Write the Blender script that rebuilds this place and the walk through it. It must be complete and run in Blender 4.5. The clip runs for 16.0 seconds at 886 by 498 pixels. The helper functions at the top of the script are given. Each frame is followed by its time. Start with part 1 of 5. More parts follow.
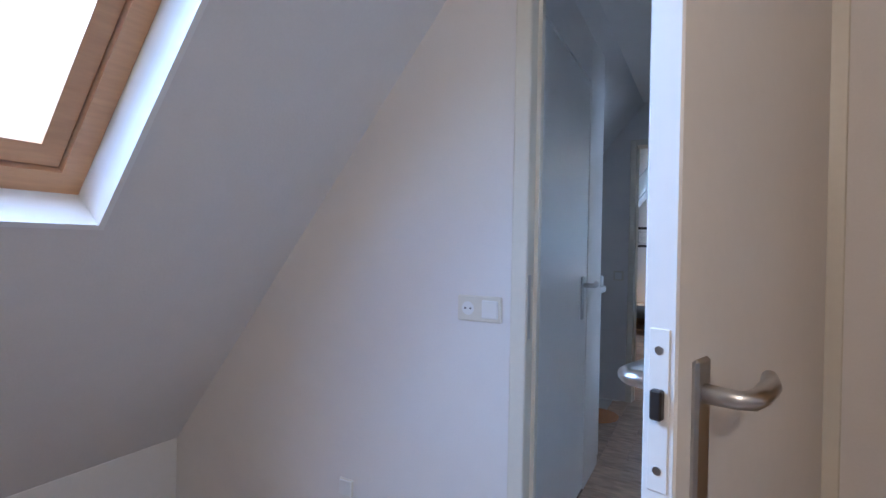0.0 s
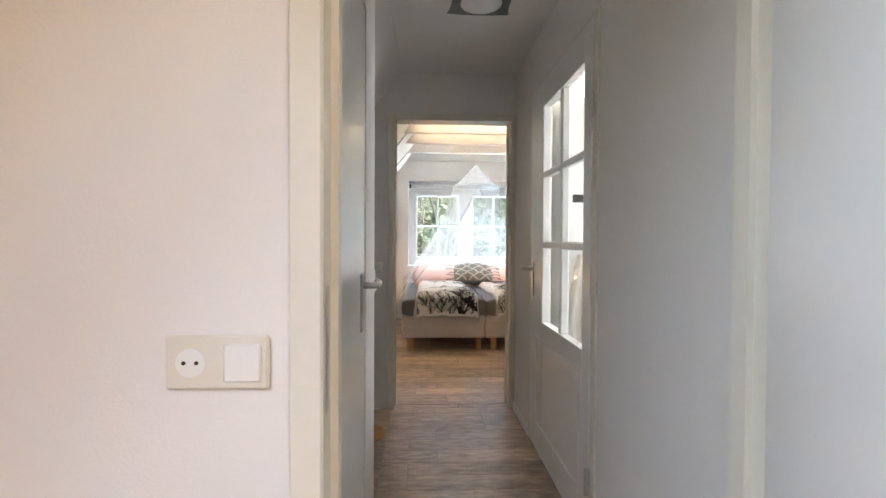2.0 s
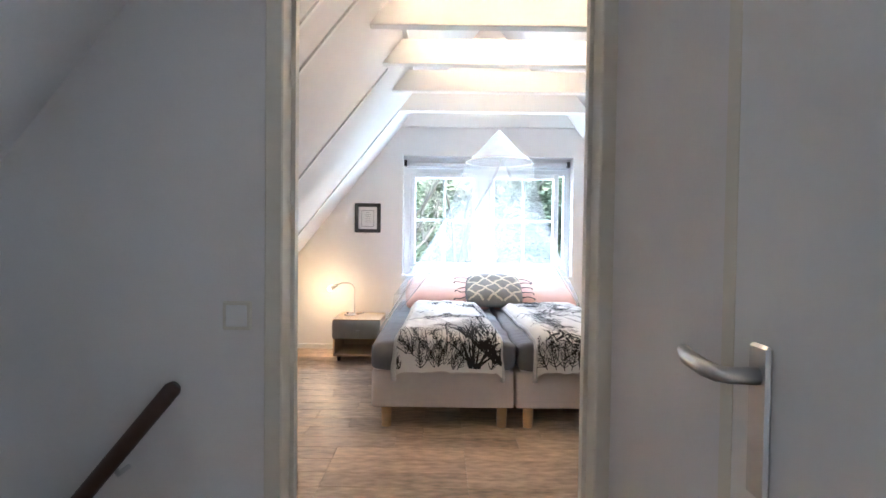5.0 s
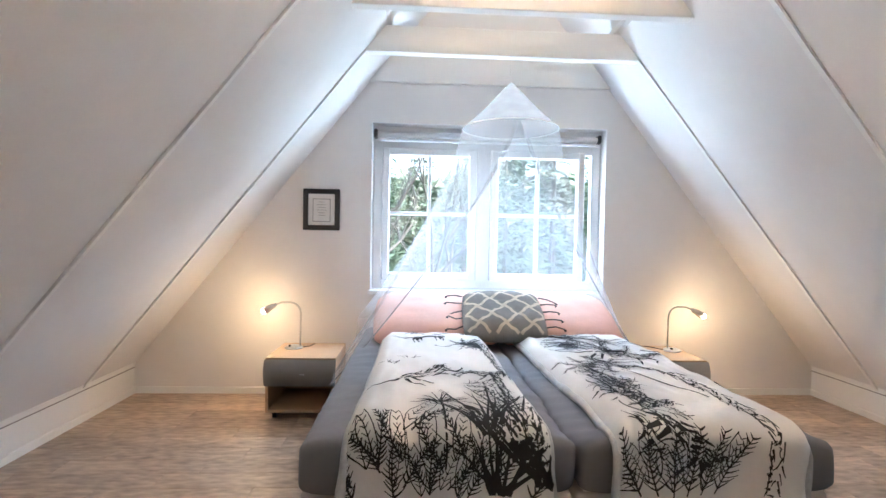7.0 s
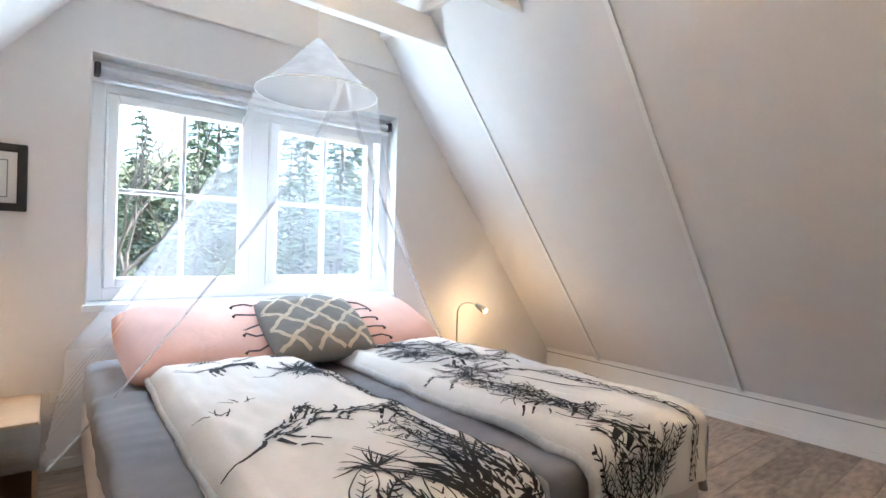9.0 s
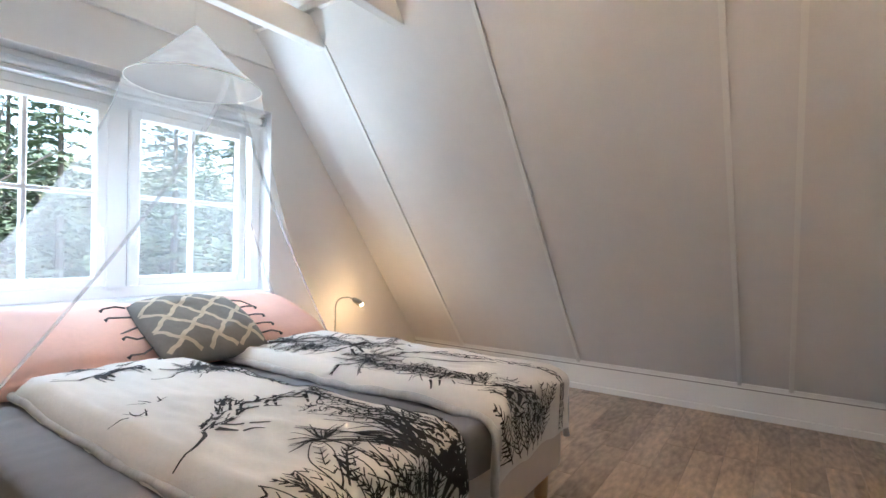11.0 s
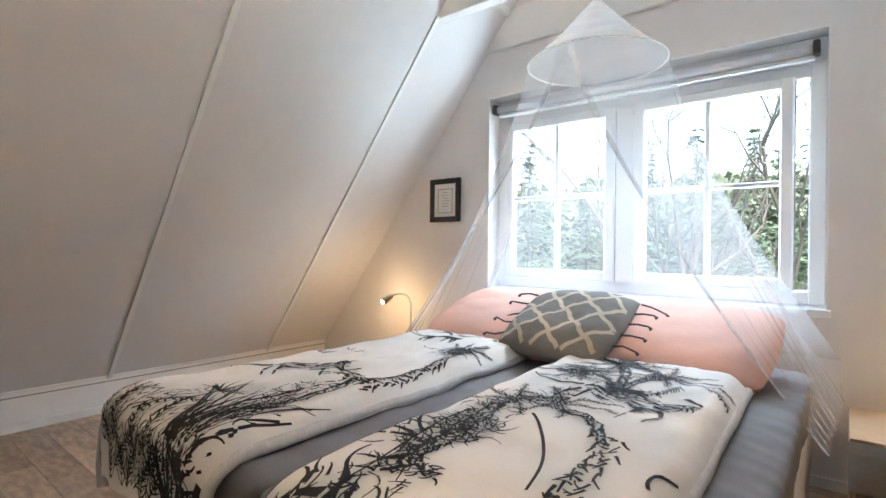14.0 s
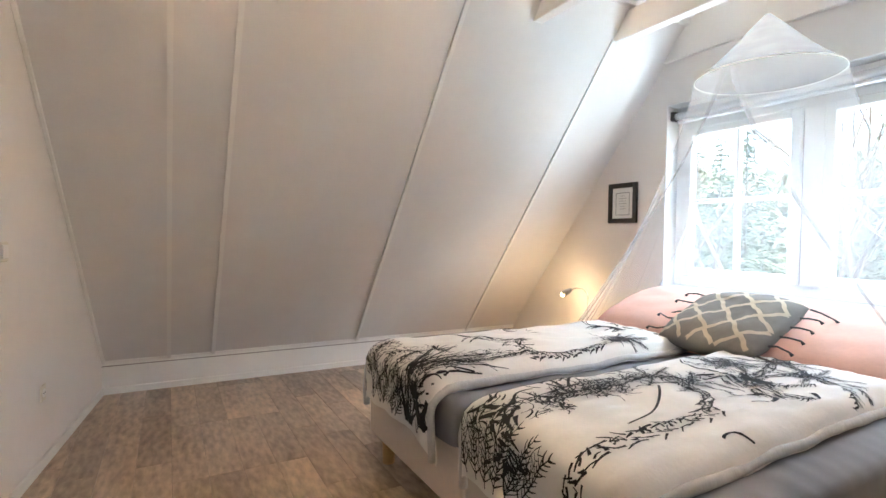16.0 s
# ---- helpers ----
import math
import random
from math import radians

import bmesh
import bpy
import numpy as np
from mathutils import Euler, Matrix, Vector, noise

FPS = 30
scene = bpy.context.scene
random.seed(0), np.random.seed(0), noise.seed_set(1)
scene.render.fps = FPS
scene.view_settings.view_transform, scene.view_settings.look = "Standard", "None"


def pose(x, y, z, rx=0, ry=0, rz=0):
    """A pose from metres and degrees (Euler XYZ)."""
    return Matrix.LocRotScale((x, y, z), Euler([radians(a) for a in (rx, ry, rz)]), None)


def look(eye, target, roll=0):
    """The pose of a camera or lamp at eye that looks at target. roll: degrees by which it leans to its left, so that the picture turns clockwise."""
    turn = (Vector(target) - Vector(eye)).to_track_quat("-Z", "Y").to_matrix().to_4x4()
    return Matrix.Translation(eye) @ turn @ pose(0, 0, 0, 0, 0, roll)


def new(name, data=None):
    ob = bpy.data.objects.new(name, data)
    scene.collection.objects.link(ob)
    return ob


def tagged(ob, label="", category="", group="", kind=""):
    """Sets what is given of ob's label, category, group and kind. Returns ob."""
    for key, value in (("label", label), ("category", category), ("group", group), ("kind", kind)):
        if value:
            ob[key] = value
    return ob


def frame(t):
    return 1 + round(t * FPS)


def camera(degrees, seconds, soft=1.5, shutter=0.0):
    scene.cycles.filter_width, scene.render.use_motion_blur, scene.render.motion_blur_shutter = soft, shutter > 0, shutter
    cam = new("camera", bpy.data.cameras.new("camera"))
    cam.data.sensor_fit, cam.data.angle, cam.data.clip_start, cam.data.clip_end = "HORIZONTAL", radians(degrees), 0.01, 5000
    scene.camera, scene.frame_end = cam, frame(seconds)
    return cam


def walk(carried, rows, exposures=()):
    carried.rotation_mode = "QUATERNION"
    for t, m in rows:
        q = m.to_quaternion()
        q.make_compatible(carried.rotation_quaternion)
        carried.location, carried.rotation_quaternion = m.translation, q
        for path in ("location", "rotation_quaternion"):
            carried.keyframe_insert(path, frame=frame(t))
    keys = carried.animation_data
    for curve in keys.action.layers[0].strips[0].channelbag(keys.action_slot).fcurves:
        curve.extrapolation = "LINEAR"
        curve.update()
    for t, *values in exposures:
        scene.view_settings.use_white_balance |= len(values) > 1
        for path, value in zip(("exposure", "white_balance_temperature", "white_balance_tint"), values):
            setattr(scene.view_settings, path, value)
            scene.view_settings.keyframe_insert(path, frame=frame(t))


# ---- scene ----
cam = camera(83.6, 16.0)
PATH = [
    (0, (0.552, -4.253, 1.211), (-0.393, -2.49, 1.199), 1.1),
    (0.2, (0.451, -4.159, 1.235), (-0.294, -2.303, 1.222), 0.8),
    (0.5, (0.327, -4.111, 1.236), (-0.084, -2.153, 1.217), 1.3),
    (1, (0.204, -4.073, 1.232), (0.146, -2.074, 1.214), 0.8),
    (1.5, (0.178, -3.981, 1.207), (0.225, -1.981, 1.183), 0.5),
    (2, (0.228, -3.583, 1.2), (0.315, -1.586, 1.16), 0.3),
    (2.5, (0.296, -3.121, 1.189), (0.405, -1.124, 1.147), 0.3),
    (3, (0.411, -2.779, 1.193), (0.517, -0.782, 1.157), 0.4),
    (3.5, (0.439, -2.678, 1.185), (0.52, -0.68, 1.154), 0.2),
    (4, (0.462, -2.376, 1.173), (0.491, -0.377, 1.136), 0.2),
    (4.2, (0.484, -2.168, 1.178), (0.489, -0.168, 1.139), 0.7),
    (6.3, (0.372, -0.287, 1.237), (0.402, 1.712, 1.182), 1.1),
    (6.5, (0.395, -0.13, 1.208), (0.442, 1.869, 1.157), 1.2),
    (7, (0.387, 0.1, 1.211), (0.491, 2.096, 1.165), 1.1),
    (7.5, (0.388, 0.188, 1.198), (0.534, 2.183, 1.163), 1.2),
    (8, (0.38, 0.454, 1.215), (0.658, 2.434, 1.164), 1.3),
    (8.5, (0.25, 0.768, 1.156), (0.928, 2.649, 1.128), 1.7),
    (9, (-0.103, 0.854, 1.132), (1.134, 2.425, 1.131), 1.6),
    (9.5, (-0.411, 0.832, 1.114), (1.08, 2.164, 1.12), 1.0),
    (10, (-0.556, 0.882, 1.124), (1.089, 2.02, 1.111), 0.6),
    (10.2, (-0.597, 0.888, 1.133), (1.08, 1.978, 1.12), 1.2),
    (12.3, (0.628, 0.846, 1.076), (1.805, 2.463, 1.066), 0.1),
    (12.5, (0.825, 0.892, 1.073), (1.783, 2.647, 1.049), -0.3),
    (13, (1.312, 0.975, 1.09), (1.565, 2.959, 1.073), 0.0),
    (13.5, (1.629, 1.164, 1.125), (1.087, 3.089, 1.086), 0.0),
    (14, (1.891, 1.097, 1.061), (0.638, 2.655, 1.057), 0.6),
    (14.5, (2.166, 0.896, 1.055), (0.663, 2.215, 1.044), 0.9),
    (15, (2.313, 0.817, 1.109), (0.694, 1.991, 1.065), 0.8),
    (15.5, (2.387, 0.798, 1.114), (0.695, 1.863, 1.064), 1.0),
    (16, (2.355, 0.8, 1.128), (0.608, 1.772, 1.076), 0.9),
]
walk(cam, [(t, look(eye, target, roll)) for t, eye, target, roll in PATH],
     exposures=[(0.0, 2.75, 4600, 10), (0.5, 3.15, 4900, 10), (1.5, 3.45, 5400, 10), (2.5, 3.6, 7000, 10), (4.2, 3.9, 5500, 10),
                (6.3, 3.5, 5500, 10), (9.0, 3.35, 5750, 10), (13.0, 3.0, 6000, 10), (16.0, 3.45, 6150, 10)])

# ---- light ----
world = bpy.data.worlds.new("world")
scene.world = world
world.use_nodes = True
wn = world.node_tree
sky = wn.nodes.new("ShaderNodeTexSky")
sky.sky_type, sky.sun_disc = "NISHITA", False
sky.sun_elevation, sky.sun_rotation = radians(48), radians(141)
sky.dust_density, sky.air_density, sky.ozone_density = 2.5, 1.2, 1.0
wn.links.new(sky.outputs[0], wn.nodes["Background"].inputs[0])
wn.nodes["Background"].inputs[1].default_value = 0.15
sun = new("sun", bpy.data.lights.new("sun", "SUN"))
sun.data.energy, sun.data.angle, sun.data.color = 1.5, radians(14), (1, 0.96, 0.9)
sun.matrix_world = look((8, -10, 14.2), (0, 0, 0))


def lamp(name, kind, energy, color, m, size=0.05, size_y=0.0, cone=0):
    ob = new(name, bpy.data.lights.new(name, kind))
    ob.data.energy, ob.data.color = energy, color
    if kind == "AREA":
        ob.data.shape, ob.data.size, ob.data.size_y = "RECTANGLE", size, size_y
    else:
        ob.data.shadow_soft_size = size
    if cone:
        ob.data.spot_size, ob.data.spot_blend = radians(cone), 0.7
    ob.matrix_world = m
    return ob


WARM = (1.0, 0.62, 0.28)
lamp("bulb_light", "POINT", 0.5, WARM, pose(-0.70, 3.605, 0.648), 0.03)
lamp("bulb_light", "POINT", 0.5, WARM, pose(2.51, 3.605, 0.648), 0.03)
lamp("strip_light", "AREA", 4.2, (1.0, 0.68, 0.40), look((0.93, 1.43, 2.66), (0.93, 1.43, 3.2)), 1.4, 0.03)
lamp("bath_light", "AREA", 0.4, (1.0, 0.9, 0.72), look((1.8, -0.25, 2.02), (1.8, -0.9, 1.3)), 0.7, 0.08)
lamp("bath_sky", "AREA", 1.7, (0.93, 0.97, 1.0), look((2.44, -1.65, 1.45), (0.1, -1.75, 0.7)), 0.45, 0.6)
lamp("window_sky", "AREA", 42, (0.80, 0.92, 1.0), look((0.94, 4.85, 2.85), (0.94, 2.4, 0.9)), 2.6, 1.2)
# added fill lamp below the sill, out of sight, brightens the upper slopes
lamp("window_fill_low", "AREA", 21, (0.78, 0.91, 1.0), look((0.94, 4.75, 0.1), (0.94, 2.6, 2.4)), 2.4, 0.9)
# two added lamps outside, hidden past the window's sides, lift the dark reveals
for sx in (-1.45, 3.33):
    lamp("reveal_fill_side", "AREA", 9, (0.78, 0.91, 1.0), look((sx, 4.75, 1.6), (0.94, 4.0, 1.4)), 0.9, 1.6)
lamp("attic_sky", "AREA", 5.6, (0.80, 0.91, 1.0), look((-1.05, -4.05, 2.25), (0.6, -3.4, 0.6)), 0.9, 0.9)
lamp("room_light", "POINT", 4.0, (1.0, 0.68, 0.40), pose(1.05, -4.9, 2.0), 0.05)

# ---- materials ----
def mat(name, color, rough=0.5, metal=0.0, bump=0.0, scale=30.0, vary=0.06, stretch=(1, 1, 1), island=False):
    m = bpy.data.materials.new(name)
    m.use_nodes = True
    n, l = m.node_tree.nodes, m.node_tree.links
    b = n["Principled BSDF"]
    b.inputs["Roughness"].default_value, b.inputs["Metallic"].default_value = rough, metal
    co = n.new("ShaderNodeTexCoord")
    mp = n.new("ShaderNodeMapping")
    mp.inputs["Scale"].default_value = stretch
    l.new(co.outputs["Object"], mp.inputs[0])
    fine, broad = n.new("ShaderNodeTexNoise"), n.new("ShaderNodeTexNoise")
    fine.inputs["Scale"].default_value, fine.inputs["Detail"].default_value = scale, 6
    broad.inputs["Scale"].default_value, broad.inputs["Detail"].default_value = scale / 14, 3
    l.new(mp.outputs[0], fine.inputs[0]); l.new(mp.outputs[0], broad.inputs[0])
    mix = n.new("ShaderNodeMath"); mix.operation = "ADD"
    l.new(fine.outputs[0], mix.inputs[0]); l.new(broad.outputs[0], mix.inputs[1])
    ramp = n.new("ShaderNodeMapRange")
    ramp.inputs[1].default_value, ramp.inputs[2].default_value = 0.6, 1.4
    ramp.inputs[3].default_value, ramp.inputs[4].default_value = 1 - vary, 1 + vary
    l.new(mix.outputs[0], ramp.inputs[0])
    val = ramp.outputs[0]
    if island:
        info = n.new("ShaderNodeObjectInfo")
        far = n.new("ShaderNodeVectorMath"); far.operation = "SCALE"
        far.inputs[0].default_value = (37.0, 53.0, 0.0)
        l.new(info.outputs["Random"], far.inputs[3]); l.new(far.outputs[0], mp.inputs["Location"])
        r2 = n.new("ShaderNodeMapRange")
        r2.inputs[3].default_value, r2.inputs[4].default_value = 0.86, 1.14
        l.new(info.outputs["Random"], r2.inputs[0])
        mu = n.new("ShaderNodeMath"); mu.operation = "MULTIPLY"
        l.new(val, mu.inputs[0]); l.new(r2.outputs[0], mu.inputs[1])
        val = mu.outputs[0]
    sc = n.new("ShaderNodeVectorMath"); sc.operation = "SCALE"
    sc.inputs[0].default_value = color[:3]
    l.new(val, sc.inputs[3])
    l.new(sc.outputs[0], b.inputs["Base Color"])
    if bump:
        bp = n.new("ShaderNodeBump")
        bp.inputs["Strength"].default_value, bp.inputs["Distance"].default_value = bump, 0.004
        l.new(fine.outputs[0], bp.inputs["Height"]); l.new(bp.outputs[0], b.inputs["Normal"])
    return m


def glow(name, color, strength):
    m = bpy.data.materials.new(name)
    m.use_nodes = True
    b = m.node_tree.nodes["Principled BSDF"]
    b.inputs["Base Color"].default_value = (*color, 1)
    b.inputs["Emission Color"].default_value = (*color, 1)
    b.inputs["Emission Strength"].default_value = strength
    return m


def glassy(name, tint=(1, 1, 1)):
    m = bpy.data.materials.new(name)
    m.use_nodes = True
    n, l = m.node_tree.nodes, m.node_tree.links
    tr, gl, mx = (n.new("ShaderNode" + k) for k in ("BsdfTransparent", "BsdfGlossy", "MixShader"))
    tr.inputs[0].default_value = (*tint, 1)
    gl.inputs["Roughness"].default_value = 0.02
    mx.inputs[0].default_value = 0.035
    l.new(tr.outputs[0], mx.inputs[1]); l.new(gl.outputs[0], mx.inputs[2])
    l.new(mx.outputs[0], n["Material Output"].inputs[0])
    return m


def sheer(name, cover):
    m = bpy.data.materials.new(name)
    m.use_nodes = True
    n, l = m.node_tree.nodes, m.node_tree.links
    tr, tl, df, mx, my = (n.new("ShaderNode" + k) for k in ("BsdfTransparent", "BsdfTranslucent", "BsdfDiffuse", "MixShader", "MixShader"))
    tl.inputs[0].default_value = df.inputs[0].default_value = (0.92, 0.94, 0.97, 1)
    noi = n.new("ShaderNodeTexNoise"); noi.inputs["Scale"].default_value = 5
    rg = n.new("ShaderNodeMapRange")
    rg.inputs[3].default_value, rg.inputs[4].default_value = cover * 0.75, cover * 1.25
    l.new(noi.outputs[0], rg.inputs[0])
    my.inputs[0].default_value = 0.5
    l.new(tl.outputs[0], my.inputs[1]); l.new(df.outputs[0], my.inputs[2])
    l.new(rg.outputs[0], mx.inputs[0]); l.new(tr.outputs[0], mx.inputs[1]); l.new(my.outputs[0], mx.inputs[2])
    l.new(mx.outputs[0], n["Material Output"].inputs[0])
    return m


WALL = mat("wall_paint", (0.80, 0.78, 0.76), 0.75, bump=0.12, scale=160, vary=0.02)
ROOF = mat("roof_panel_paint", (0.76, 0.75, 0.74), 0.7, bump=0.15, scale=120, vary=0.025)
CEIL = mat("ceiling_paint", (0.8, 0.79, 0.77), 0.75, bump=0.1, scale=140, vary=0.02)
TRIM = mat("white_lacquer", (0.82, 0.82, 0.80), 0.35, bump=0.03, scale=60, vary=0.02)
CREAM = mat("cream_lacquer", (0.74, 0.71, 0.62), 0.4, bump=0.03, scale=50, vary=0.03)
DOORW = mat("door_lacquer", (0.80, 0.80, 0.79), 0.28, bump=0.02, scale=40, vary=0.02)
PLANK = mat("vinyl_plank", (0.42, 0.315, 0.23), 0.40, bump=0.12, scale=40, vary=0.62, stretch=(0.3, 0.9, 1), island=True)
GROUT = mat("plank_joint", (0.20, 0.16, 0.13), 0.8)
STEEL = mat("brushed_steel", (0.6, 0.6, 0.6), 0.3, 1.0, vary=0.05, scale=80)
BLACK = mat("black_lacquer", (0.025, 0.022, 0.022), 0.4, vary=0.1)
PAPER = mat("print_paper", (0.78, 0.77, 0.74), 0.7)
INKG = mat("grey_ink", (0.3, 0.28, 0.27), 0.8)
GREY = mat("grey_drawer_paint", (0.44, 0.42, 0.40), 0.45, vary=0.04)
BEECH = mat("beech_veneer", (0.52, 0.36, 0.215), 0.45, bump=0.06, scale=18, vary=0.12, stretch=(0.5, 5, 5))
LEGW = mat("beech_leg", (0.58, 0.36, 0.18), 0.45, scale=20, vary=0.12)
PINE = mat("pine_window_frame", (0.55, 0.33, 0.17), 0.4, bump=0.05, scale=18, vary=0.15, stretch=(5, 0.6, 5))
STAIRW = mat("orange_stair_wood", (0.48, 0.22, 0.08), 0.35, bump=0.05, scale=14, vary=0.18, stretch=(4, 0.5, 4))
RAILW = mat("dark_handrail_wood", (0.06, 0.028, 0.018), 0.35, scale=20, vary=0.2)
OAK = mat("oak_wardrobe", (0.50, 0.30, 0.12), 0.45, bump=0.05, scale=12, vary=0.12, stretch=(4, 4, 0.5))
SHEET = mat("grey_jersey_sheet", (0.20, 0.20, 0.215), 0.85, bump=0.3, scale=300, vary=0.06)
COTTON = mat("white_cotton", (0.78, 0.76, 0.73), 0.85, bump=0.25, scale=55, vary=0.03)
REVERSE = mat("grey_striped_reverse", (0.52, 0.52, 0.52), 0.85, bump=0.3, scale=60, vary=0.18, stretch=(1, 6, 1))
INK = mat("black_print", (0.02, 0.02, 0.022), 0.85, vary=0.3, scale=90)
BASE = mat("pale_bed_fabric", (0.62, 0.56, 0.52), 0.9, bump=0.3, scale=400, vary=0.04)
PINK = mat("pink_cotton", (0.80, 0.50, 0.42), 0.85, bump=0.25, scale=45, vary=0.05)
CUSH = mat("grey_cushion_weave", (0.22, 0.215, 0.20), 0.95, bump=0.5, scale=260, vary=0.15)
CREAMT = mat("cream_cushion_line", (0.6, 0.53, 0.42), 0.95, bump=0.4, scale=260, vary=0.12)
TASSEL = mat("grey_tassel", (0.10, 0.09, 0.095), 0.95, vary=0.2)
NET = sheer("net_gauze", 0.225)
NETD = sheer("net_gathered", 0.34)
GLASS = glassy("window_glass")
PVC = mat("white_pvc", (0.84, 0.85, 0.85), 0.3, vary=0.01)
BLIND = mat("grey_blind", (0.7, 0.71, 0.73), 0.5)
BULB = glow("bulb_glow", (1, 0.75, 0.45), 9)
LED = glow("led_glow", (1, 0.78, 0.5), 4)
CERAM = mat("white_ceramic", (0.85, 0.85, 0.85), 0.1, vary=0.01)
TILE = mat("white_wall_tile", (0.82, 0.82, 0.81), 0.2, vary=0.02)
TOWEL = mat("cream_towel", (0.74, 0.70, 0.64), 0.95, bump=0.5, scale=200, vary=0.06)
MIRROR = mat("mirror", (0.92, 0.92, 0.92), 0.02, 1.0, vary=0.0)
TEAL = mat("teal_ceramic", (0.12, 0.50, 0.42), 0.25)
AMBER = mat("amber_glass", (0.75, 0.36, 0.03), 0.2)
LEAF = mat("orchid_leaf", (0.05, 0.12, 0.05), 0.4)
PETAL = mat("orchid_petal", (0.82, 0.80, 0.68), 0.6)
SMOKE = mat("grey_glass_lampshade", (0.24, 0.26, 0.26), 0.25)
BARK = mat("bark", (0.10, 0.085, 0.07), 0.9, vary=0.3)
CONIF = mat("conifer_needles", (0.12, 0.17, 0.10), 0.9, vary=0.45, scale=3)
BUSH = mat("spring_twigs", (0.14, 0.165, 0.10), 0.9, vary=0.4, scale=3)
GRASS = mat("grass_ground", (0.07, 0.10, 0.035), 0.95, vary=0.4, scale=2)
SLATE = mat("pale_roof_sheet", (0.42, 0.46, 0.48), 0.5, vary=0.08)
BRICK = mat("brick_wall", (0.3, 0.18, 0.13), 0.9, vary=0.2)
COPPER = mat("dark_socket", (0.06, 0.055, 0.05), 0.5)

# ---- mesh helpers ----
def bx(x0, y0, z0, x1, y1, z1, bevel=0.0, bm=None, seg=1):
    own = bmesh.new()
    bmesh.ops.create_cube(own, size=1, matrix=Matrix.Translation(((x0 + x1) / 2, (y0 + y1) / 2, (z0 + z1) / 2)) @ Matrix.Diagonal((x1 - x0, y1 - y0, z1 - z0, 1)))
    if bevel:
        bmesh.ops.bevel(own, geom=own.edges[:], offset=bevel, segments=seg, affect="EDGES", profile=0.5)
    return join(bm, own)


def join(bm, own):
    if bm is None:
        return own
    me = bpy.data.meshes.new("tmp")
    own.to_mesh(me)
    bm.from_mesh(me)
    own.free()
    bpy.data.meshes.remove(me)
    return bm


def cyl(a, b, r, r2=None, n=16, bm=None):
    a, b = Vector(a), Vector(b)
    own = bmesh.new()
    m = Matrix.Translation((a + b) / 2) @ (b - a).to_track_quat("Z", "Y").to_matrix().to_4x4()
    bmesh.ops.create_cone(own, cap_ends=True, segments=n, radius1=r, radius2=r if r2 is None else r2, depth=(b - a).length, matrix=m)
    return join(bm, own)


def tube(points, r, n=8, bm=None):
    """A round tube along points; r is a radius or a list of them."""
    own = bmesh.new()
    pts = [Vector(p) for p in points]
    rings = []
    side = None
    for i, p in enumerate(pts):
        d = (pts[min(i + 1, len(pts) - 1)] - pts[max(i - 1, 0)]).normalized()
        if side is None:
            side = d.orthogonal().normalized()
        side = (side - d * side.dot(d)).normalized()
        up = d.cross(side)
        rr = r[i] if isinstance(r, (list, tuple)) else r
        rings.append([own.verts.new(p + rr * (math.cos(2 * math.pi * k / n) * side + math.sin(2 * math.pi * k / n) * up)) for k in range(n)])
    for a, b in zip(rings, rings[1:]):
        for k in range(n):
            own.faces.new((a[k], a[(k + 1) % n], b[(k + 1) % n], b[k]))
    own.faces.new(rings[0][::-1]); own.faces.new(rings[-1])
    return join(bm, own)


def grid(nx, ny, f, bm=None, close=False):
    """A sheet of nx x ny cells; f(u, v) gives the place."""
    own = bmesh.new()
    vs = [[own.verts.new(f(i / nx, j / ny)) for j in range(ny + 1)] for i in range(nx + 1)]
    for i in range(nx):
        for j in range(ny):
            own.faces.new((vs[i][j], vs[i + 1][j], vs[i + 1][j + 1], vs[i][j + 1]))
    return join(bm, own)


def lathe(profile, center, n=24, bm=None):
    c = Vector(center)
    return grid(n, len(profile) - 1, lambda u, v: c + Vector((profile[round(v * (len(profile) - 1))][0] * math.cos(2 * math.pi * u), profile[round(v * (len(profile) - 1))][0] * math.sin(2 * math.pi * u), profile[round(v * (len(profile) - 1))][1])), bm)


def part(name, bm, material, parent=None, label="", smooth=False):
    me = bpy.data.meshes.new(name)
    bmesh.ops.recalc_face_normals(bm, faces=bm.faces[:])
    if smooth:
        for f in bm.faces:
            f.smooth = True
    bm.to_mesh(me)
    bm.free()
    me.materials.append(material)
    ob = new(name, me)
    ob.parent = parent
    if label:
        ob["label"] = label
    return ob


def thing(name, label, category, group="", kind="", at=(0, 0, 0)):
    ob = new(name)
    ob.empty_display_size = 0.05
    ob.location = at
    return tagged(ob, label, category, group, kind)


def under(ob, parent):
    """Hangs ob under parent, which does not stand at the origin, keeping its place."""
    ob.parent = parent
    ob.matrix_parent_inverse = Matrix.Translation(parent.location).inverted()
    return ob


def structure(name, bm, material, label, category="wall", smooth=False):
    return tagged(part(name, bm, material, smooth=smooth), label, category, kind="structure")


# ---- plan ----
MID, FAR, DW0, DW1 = 0.93, 3.9, -0.1, 0.22
KNEE, HALF, RUN = 0.225, 2.64, 0.798
def roof_x(z, side, inset=0.0):
    return MID + side * (HALF - inset - RUN * (z - KNEE))
APEX = KNEE + HALF / RUN


